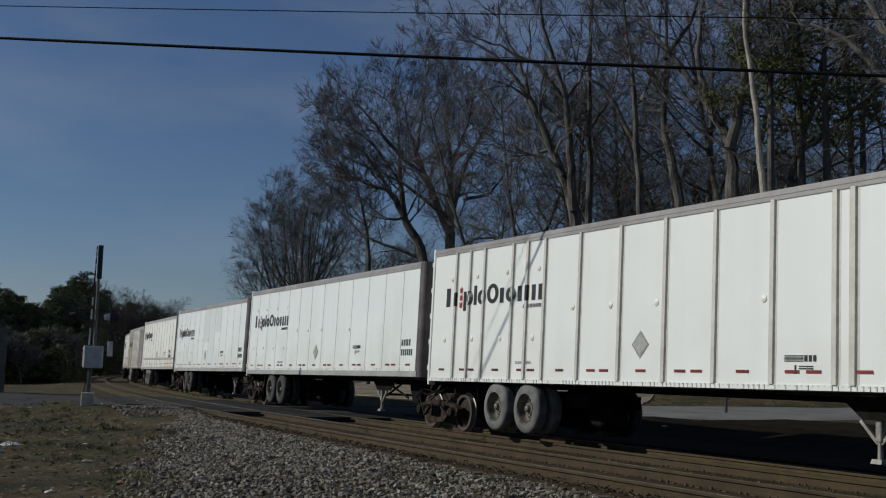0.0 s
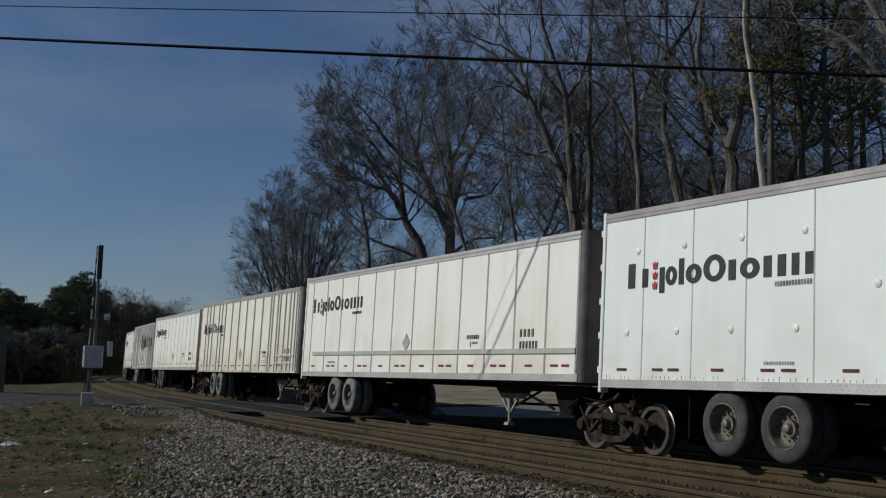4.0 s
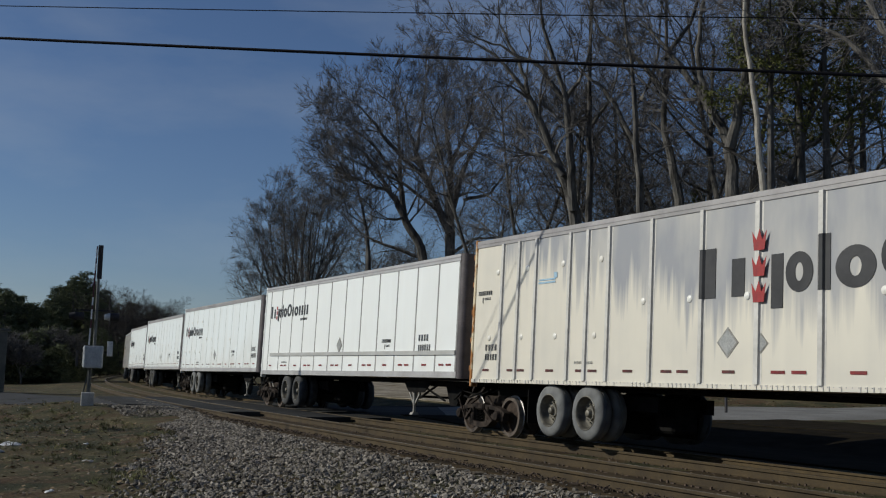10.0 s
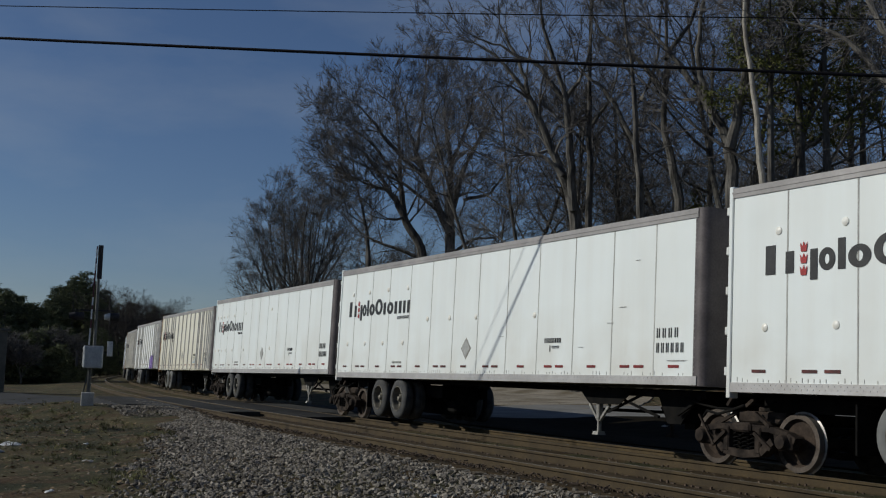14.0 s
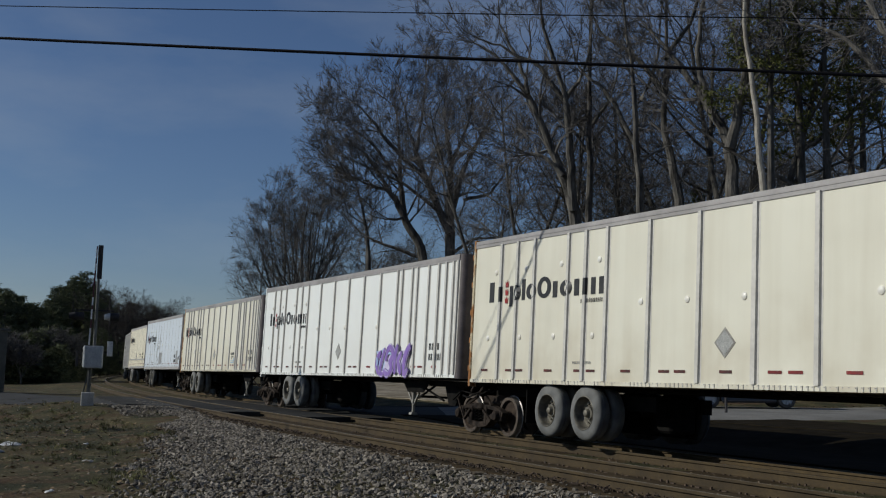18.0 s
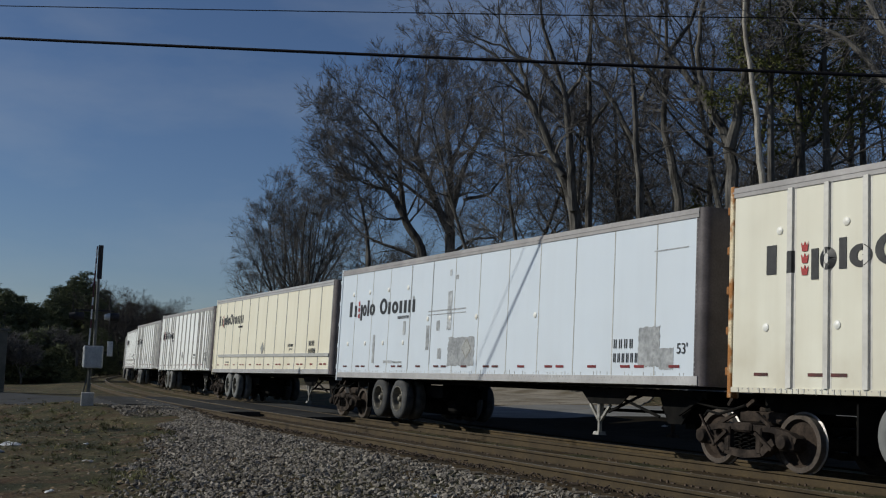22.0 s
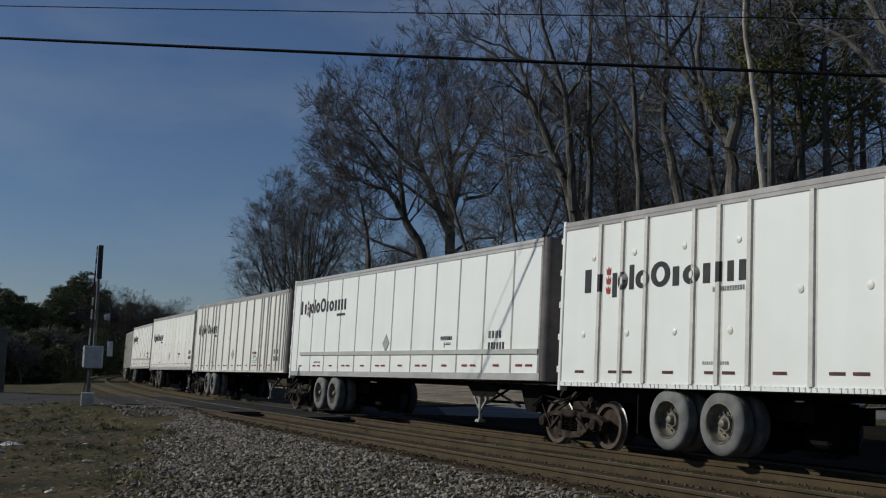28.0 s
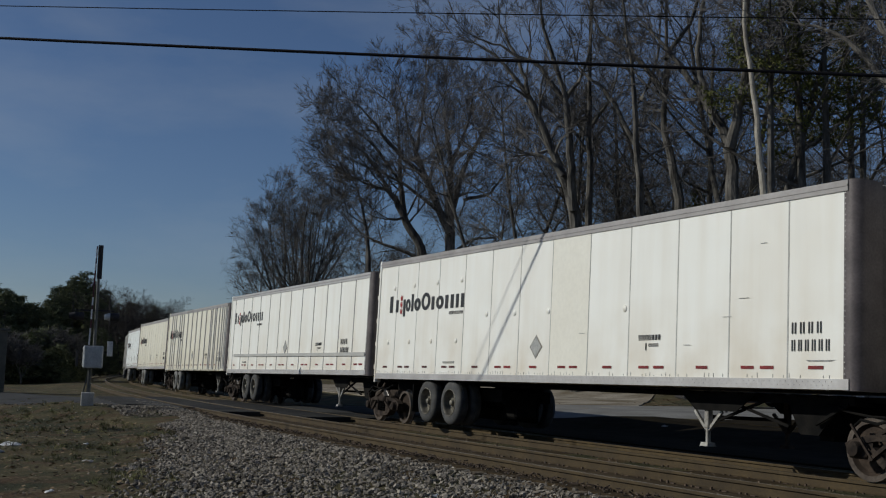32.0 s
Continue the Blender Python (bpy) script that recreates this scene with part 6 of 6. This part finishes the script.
def parked_truck():
    p = sight(66, 108)
    t = thing("flatbed_truck", "dark flatbed truck with a blue load, parked in shade", "truck", at=Matrix.Translation(p) @ pose(0, 0, 0, 0, 0, -25))
    child("bed", Geo().bbox(-1.9, 0.9, -0.9, 0.9, 0.75, 0.95, 0.02).mesh("bed", BLACKPAINT), t)
    child("cab", Geo().bbox(0.95, 1.9, -0.85, 0.85, 0.45, 1.75, 0.12).mesh("cab", CARPAINT), t)
    child("cab_window", Geo().bbox(1.1, 1.7, -0.875, -0.855, 1.15, 1.55, 0.005).mesh("cab_window", GLASS), t)
    child("load", Geo().bbox(-0.8, 0.75, -0.75, 0.75, 0.95, 1.75, 0.08).mesh("load", TARP), t, "blue-grey tarpaulin over a load")
    for x in (1.4, -1.1):
        for y in (-0.8, 0.8):
            wheel_at(t, x, y)


TARP = mottled("blue_tarp", (0.05, 0.07, 0.13), (0.035, 0.045, 0.08), 2, 30, 0.7)
parked_truck()

# ---- roadside bits ----
for bearing, far, h, w, label in [(1287, 37.5, 0.95, 0.045, "thin dark steel marker post beside the road")]:
    p = sight(bearing, far)
    tagged(new("marker_post", Geo().bbox(p.x - w, p.x + w, p.y - 0.03, p.y + 0.03, p.z - 0.2, p.z + h, 0.008).mesh("marker_post", BLACKPAINT)), label, "post")


def litter(bearing, far, size, mat, label, name):
    """A crumpled scrap on the dirt."""
    rr = random.Random(int(bearing))
    p = sight(bearing, far)
    g, n = Geo(), 9
    ring = [(math.cos(math.tau * k / n) * size * rr.uniform(0.7, 1.1), math.sin(math.tau * k / n) * size * 0.5 * rr.uniform(0.6, 1.1), rr.uniform(0.0, 0.03)) for k in range(n)]
    hub = [(x * 0.5, y * 0.5, z + size * rr.uniform(0.12, 0.3)) for x, y, z in ring]
    g.add(ring + hub + [(0, 0, size * 0.3)], [(k, (k + 1) % n, n + (k + 1) % n, n + k) for k in range(n)] + [(n + k, n + (k + 1) % n, 2 * n) for k in range(n)] + [tuple(reversed(range(n)))])
    ob = tagged(new(name, g.mesh(name, mat)), label, "litter")
    ob.matrix_basis = Matrix.Translation(p) @ pose(0, 0, 0, 0, 0, rr.uniform(0, 180))


litter(1182, 31.6, 0.16, CONCRETE, "pale broken block in the ditch beside the track", "pale_rock")
litter(38, 24.6, 0.26, WHITE, "crumpled white plastic scrap on the dirt", "plastic_scrap")
litter(20, 22.8, 0.2, CONCRETE, "flat grey scrap on the dirt", "paper_scrap")
litter(175, 20.2, 0.12, CONCRETE, "pale stone lying on the dirt", "pale_rock")
litter(112, 15.6, 0.09, WHITE, "small white scrap on the dirt", "paper_scrap")
litter(170, 24.5, 0.09, WHITE, "small white scrap on the dirt", "paper_scrap")
litter(345, 15.2, 0.07, CONCRETE, "pale stone by the ballast edge", "pale_rock")
litter(782, 13.4, 0.09, WHITE, "small white scrap on the ballast", "paper_scrap")
litter(283, 19.6, 0.07, CONCRETE, "pale stone lying on the dirt", "pale_rock")


def tuft_mesh(seed, n=26, high=0.16):
    rr, g = random.Random(seed), Geo()
    for k in range(n):
        a, s = rr.uniform(0, 6.28), rr.uniform(0.01, 0.16)
        x, y = s * math.cos(a), s * math.sin(a)
        h, b = high * rr.uniform(0.4, 1.2), rr.uniform(0, 6.28)
        dx, dy = math.cos(b) * h * rr.uniform(0.3, 1.0), math.sin(b) * h * rr.uniform(0.3, 1.0)
        w = 0.006
        g.add([(x - w, y, 0), (x + w, y, 0), (x + dx * 0.5 + w * 0.7, y + dy * 0.5, h * 0.7), (x + dx * 0.5 - w * 0.7, y + dy * 0.5, h * 0.7), (x + dx, y + dy, h * 0.9)], [(0, 1, 2, 3), (3, 2, 4)])
    return g


GRASS = mottled("dry_grass", (0.12, 0.105, 0.045), (0.06, 0.07, 0.025), 3, 30, 0.9)
LEAFLITTER = mottled("dead_leaf", (0.13, 0.09, 0.052), (0.085, 0.058, 0.034), 3, 30, 0.9)
by_isle(GRASS), by_isle(LEAFLITTER)


def spread_out():
    rr, g, lv = random.Random(9), Geo(), Geo()
    tufts = [tuft_mesh(s) for s in range(5)]
    for k in range(1500):
        x = -46 + 40 * rr.random() ** 0.85
        y = rr.uniform(-10.6, -4.2)
        o = beyond(x, y)
        if o > -3.9 - max(0, 0.22 * (x + 31)) or noise.noise((x * 0.4, y * 0.4, 8)) < -0.12 or math.hypot(x, y + 11) < 5:
            continue
        q, z, s, a = tufts[k % 5], ground_z(x, y) - 0.01, rr.uniform(0.35, 0.85), rr.uniform(0, 6.28)
        c, d = math.cos(a) * s, math.sin(a) * s
        g.add([(x + u * c - v * d, y + u * d + v * c, z + w * s) for u, v, w in q.v], q.f)
    for k in range(6500):
        if k % 3:
            x, y = -44 + 40 * rr.random(), rr.uniform(-10.6, -4.0)
            if beyond(x, y) > -3.9 - max(0, 0.22 * (x + 31)):
                continue
        else:
            p = sight(rr.uniform(850, 1568), rr.uniform(44, 62))
            x, y = p.x, p.y
        s, a, t = rr.uniform(0.025, 0.06) * (1 if k % 3 else 1.3), rr.uniform(0, 6.28), rr.uniform(-0.5, 0.5)
        z = ground_z(x, y) + 0.02
        c, d = math.cos(a) * s, math.sin(a) * s
        lv.add([(x - c, y - d, z), (x + d * 0.6, y - c * 0.6, z + t * s), (x + c, y + d, z + 0.3 * s), (x - d * 0.6, y + c * 0.6, z - t * s * 0.3 + 0.01)], [(0, 1, 2, 3)])
    tagged(new("grass", g.mesh("grass", GRASS)), "short dry olive grass on the dirt", "grass", kind="stuff")
    tagged(new("dead_leaves", lv.mesh("dead_leaves", LEAFLITTER)), "brown dead leaves strewn over the ground", "leaves", kind="stuff")


spread_out()

# ---- marks on single trailers ----
PURPLE = mottled("purple_spray", (0.19, 0.11, 0.40), (0.27, 0.17, 0.48), 3, 14, 0.5, spread=0.06)
VIOLET = mottled("dark_violet_spray", (0.10, 0.05, 0.26), (0.14, 0.08, 0.32), 3, 14, 0.5, spread=0.06)
LILAC = mottled("lilac_spray", (0.52, 0.46, 0.68), (0.62, 0.60, 0.74), 3, 14, 0.5, spread=0.06)
SKYBLUE = mottled("light_blue_spray", (0.36, 0.50, 0.74), (0.46, 0.58, 0.78), 3, 14, 0.5, spread=0.06)
BARE_ALU = mottled("bare_grey_metal", (0.29, 0.30, 0.305), (0.44, 0.45, 0.455), 3, 14, 0.5, 0.3)
FADED = mottled("faded_repaint", (0.68, 0.70, 0.705), (0.64, 0.66, 0.665), 0.6, 6, 0.5, bump=0.0, spread=0.01)


AGED = mottled("slightly_yellowed_paint", (0.745, 0.73, 0.655), (0.72, 0.70, 0.62), 1, 12, 0.45, spread=0.02)


def ribbon(pts, width, y, mat, name):
    """A flat brush stroke on the side, 2 mm thick, swelling in its middle."""
    g, n = Geo(), len(pts)
    q = [Vector((x, 0, z)) for x, z in pts]
    out = []
    for i, p in enumerate(q):
        d = (q[min(i + 1, n - 1)] - q[max(i - 1, 0)]).normalized()
        s = Vector((-d.z, 0, d.x)) * width / 2 * (0.55 + 0.45 * math.sin(math.pi * (i + 0.5) / n))
        out.append((p + s, p - s))
    for dy in (y, y + 0.002):
        g.v += [(v.x, dy, v.z) for pair in out for v in pair]
    m = 2 * n
    for i in range(n - 1):
        a = 2 * i
        g.f += [(a, a + 1, a + 3, a + 2), (m + a + 2, m + a + 3, m + a + 1, m + a), (a, a + 2, m + a + 2, m + a), (a + 3, a + 1, m + a + 1, m + a + 3)]
    g.m = [0] * len(g.f)
    return g.mesh(name, mat)


def curve_pts(a, b, c, n=9):
    return [((1 - t) ** 2 * a[0] + 2 * t * (1 - t) * b[0] + t * t * c[0], (1 - t) ** 2 * a[1] + 2 * t * (1 - t) * b[1] + t * t * c[1]) for t in [k / (n - 1) for k in range(n)]]


def graffiti(t):
    """Purple strokes edged in lilac and dark violet over a pale blue ground, low on the side."""
    strokes = [((11.62, 1.72), (11.12, 1.55), (11.5, 1.17), 0.17), ((11.88, 1.82), (11.62, 1.5), (11.62, 1.2), 0.15), ((11.98, 1.5), (12.0, 1.86), (12.3, 1.84), 0.17), ((12.3, 1.84), (12.62, 1.62), (12.18, 1.46), 0.2),
               ((12.2, 1.48), (12.52, 1.34), (12.2, 1.18), 0.18), ((12.2, 1.18), (11.98, 1.14), (11.85, 1.28), 0.13), ((12.72, 1.9), (12.5, 1.6), (12.62, 1.18), 0.17), ((13.02, 1.72), (12.85, 1.58), (12.72, 1.5), 0.14),
               ((12.74, 1.5), (12.92, 1.36), (12.98, 1.17), 0.17), ((13.52, 1.88), (13.08, 1.64), (13.2, 1.22), 0.2), ((13.12, 1.2), (13.3, 1.14), (13.42, 1.32), 0.12), ((11.5, 1.2), (11.7, 1.15), (11.9, 1.2), 0.1)]
    child("spray_ground", ragged(11.22, 12.05, 1.2, 1.84, -1.3465, SKYBLUE, 5, 0.3), t, "light blue spray paint")
    child("spray_ground", ragged(11.75, 13.35, 1.16, 1.78, -1.347, LILAC, 6, 0.25), t, "pale lilac spray paint")
    for y, k, mat, name, label in ((-1.35, 0.1, VIOLET, "spray_edge", "dark violet spray edge"), (-1.36, 0.055, LILAC, "spray_outline", "pale lilac spray outline"), (-1.37, 0.0, PURPLE, "spray_stroke", "purple spray paint")):
        for i, (a, b, c, w) in enumerate(strokes):
            child(name, ribbon(curve_pts(a, b, c, 13), w + k, y - i * 0.0004, mat, name), t, label)
    for a, b, c, w in (((11.36, 1.6), (11.42, 1.5), (11.4, 1.38), 0.09), ((12.1, 1.66), (12.25, 1.74), (12.35, 1.66), 0.05)):
        child("spray_stroke", ribbon(curve_pts(a, b, c), w, -1.378, SKYBLUE, "spray_stroke"), t, "light blue spray paint")


def ragged(u0, u1, z0, z1, y, mat, seed, rough=0.12, n=28):
    """A flat patch with an uneven edge."""
    rr, g = random.Random(seed), Geo()
    cu, cz, a, b = (u0 + u1) / 2, (z0 + z1) / 2, (u1 - u0) / 2, (z1 - z0) / 2
    ring = []
    for k in range(n):
        w = math.tau * k / n
        c, s = math.cos(w), math.sin(w)
        m = 1 / max(abs(c), abs(s))
        f = m * (1 - rough * rr.random())
        ring.append((cu + a * c * f, cz + b * s * f))
    g.v = [(u, y, z) for u, z in ring] + [(u, y + 0.003, z) for u, z in ring]
    g.f = [tuple(range(n))] + [(i, n + i, n + (i + 1) % n, (i + 1) % n) for i in range(n)]
    g.m = [0] * len(g.f)
    return g.mesh("patch", mat)


def marks():
    graffiti(TRAILERS[12])
    for k, (u0, u1, z0, z1) in enumerate([(7.05, 7.28, 2.2, 3.12), (7.15, 8.5, 1.38, 2.05), (5.95, 6.12, 1.75, 2.35), (6.5, 6.68, 2.2, 2.45), (6.62, 6.82, 1.55, 1.8), (4.55, 4.72, 2.15, 2.5), (7.1, 7.2, 3.45, 3.6), (7.42, 7.55, 3.35, 3.45),
                                          (5.05, 5.15, 2.95, 3.1), (14.42, 15.02, 1.4, 2.08), (15.0, 15.38, 1.36, 1.72), (4.94, 4.97, 1.3, 3.85), (6.18, 6.21, 1.4, 3.9), (6.0, 8.0, 2.66, 2.69), (6.0, 8.0, 2.58, 2.6), (14.8, 15.7, 3.3, 3.32), (2.6, 2.75, 1.45, 2.2), (3.4, 3.95, 1.45, 1.52)]):
        child("peeled_patch", ragged(u0, u1, z0, z1, -1.3065, BARE_ALU, k, 0.1 if k < 11 else 0.03, 56), TRAILERS[14], "dull grey metal where a decal peeled off")
    for u0, u1, lo in ((7.4, 8.59, 2.35), (8.61, 9.88, 1.26), (9.9, 11.12, 2.75)):
        child("repainted_panel", slab(u0, u1, lambda u: lo, lambda u: roof_z(u) - 0.14, -1.3025, -1.3, FADED), TRAILERS[2], "slightly greyer repainted area")
    for k, (u0, u1, z0, z1) in enumerate([(13.85, 14.1, 2.42, 2.432), (13.5, 13.72, 2.16, 2.17), (15.2, 15.75, 1.5, 1.52), (14.3, 14.45, 3.2, 3.21), (9.6, 9.8, 2.0, 2.012), (12.6, 12.8, 1.75, 1.76)]):
        for n in (20, 9, 2):
            child("scuff", kept(("scuff", k), lambda: ragged(u0, u1, z0, z1, -1.309, GREYMARK, k, 0.3)), TRAILERS[n], "dark scuff")
    child("yellowed_panel", slab(8.61, 9.88, lambda u: 1.25, lambda u: roof_z(u) - 0.16, -1.3035, -1.3005, AGED), TRAILERS[20], "yellowed panel")
    child("crossbar", Geo().box(13.4, 15.6, -1.34, -1.302, 1.66, 1.72).box(13.4, 15.6, -1.34, -1.302, 1.42, 1.46).mesh("crossbar", POST_ALU), TRAILERS[4], "grey horizontal side bar")
    f = bpy.data.curves.new("length_mark", "FONT")
    f.body, f.size, f.extrude = "53'", 0.24, 0.002
    f.materials.append(BLACK)
    child("length_mark", f, TRAILERS[14], "black length figure", pose(15.45, -1.309, 1.62, 90))


marks()


# ---- motion of the train and the cars ----
def run(t):
    """How far the train has gone after t seconds."""
    return 10.3 * t + smoothline(t, [(0, 0), (2, -0.47), (4, -0.82), (6, -0.95), (8, -0.9), (10, -0.8), (12, -0.72), (14, -0.47), (16, -0.15), (18, 0.12), (20, 0.33), (22, 0.53), (24, 0.66), (26, 0.74), (28, 0.8), (30, 0.66), (32, 0.56)])


def motions():
    beats = [0.5 * k for k in range(65)]
    steps = [k / FPS for k in range(32 * FPS + 1)]
    for n in TRAIN:
        rear = -22.44 - PITCH * n
        walk(TRAILERS[n], [(t, seat(rear + run(t), LENGTH)) for t in beats])
        bogie, sets = BOGIES[n]
        walk(bogie, [(t, seat(rear + run(t) + 0.1, 0.0, -0.068)) for t in beats])
        for ws, x in sets:
            base = Matrix.Translation((x, 0, 0.418))
            walk(ws, [(t, base @ Euler((0, run(t) / 0.418, 0)).to_matrix().to_4x4()) for t in steps])

    # the cars roll up to the crossing and wait
    for car, lag, path in ((CARS[0], 0.0, [(0, 60), (6, 46), (10, 30), (13, 7.5), (14, 3.4), (14.5, 2.2), (15, 1.4), (16, 0.45), (16.6, 0.18), (17.5, 0), (24, 0), (32, 0)]),
                           (CARS[1], 5.45, [(0, 90), (6, 70), (10, 50), (14, 22), (16, 10), (17.5, 3), (19, 0.5), (20, 0), (24, 0), (32, 0)])):
        walk(car, [(t, on_road(CAR_STOP + lag + d)) for t, d in path])


CAR_STOP = 20.7


def on_road(back):
    """The pose of a car on the road, back metres before the tracks, facing them."""
    a, b = road_at(back), road_at(back - 0.5)
    e = (b - a).normalized()
    side = Vector((-e.y, e.x)) * 1.7
    q = a - side
    up = math.degrees(math.atan2(road_z(b.x, b.y) - road_z(a.x, a.y), 0.5))
    return Matrix.Translation((q.x, q.y, road_z(q.x, q.y) + 0.01)) @ pose(0, 0, 0, 0, -up, math.degrees(math.atan2(e.y, e.x)))


def road_at(back):
    """A place on the road's middle line, back metres from where it meets the tracks, on the wood's side."""
    way = [q for q in ROADLINE if q.y > -0.2][::-1]
    left = back
    for a, b in zip(way, way[1:]):
        d = (b - a).length
        if left <= d:
            return a.lerp(b, left / d)
        left -= d
    return way[-1] + (way[-1] - way[-2]).normalized() * left


motions()
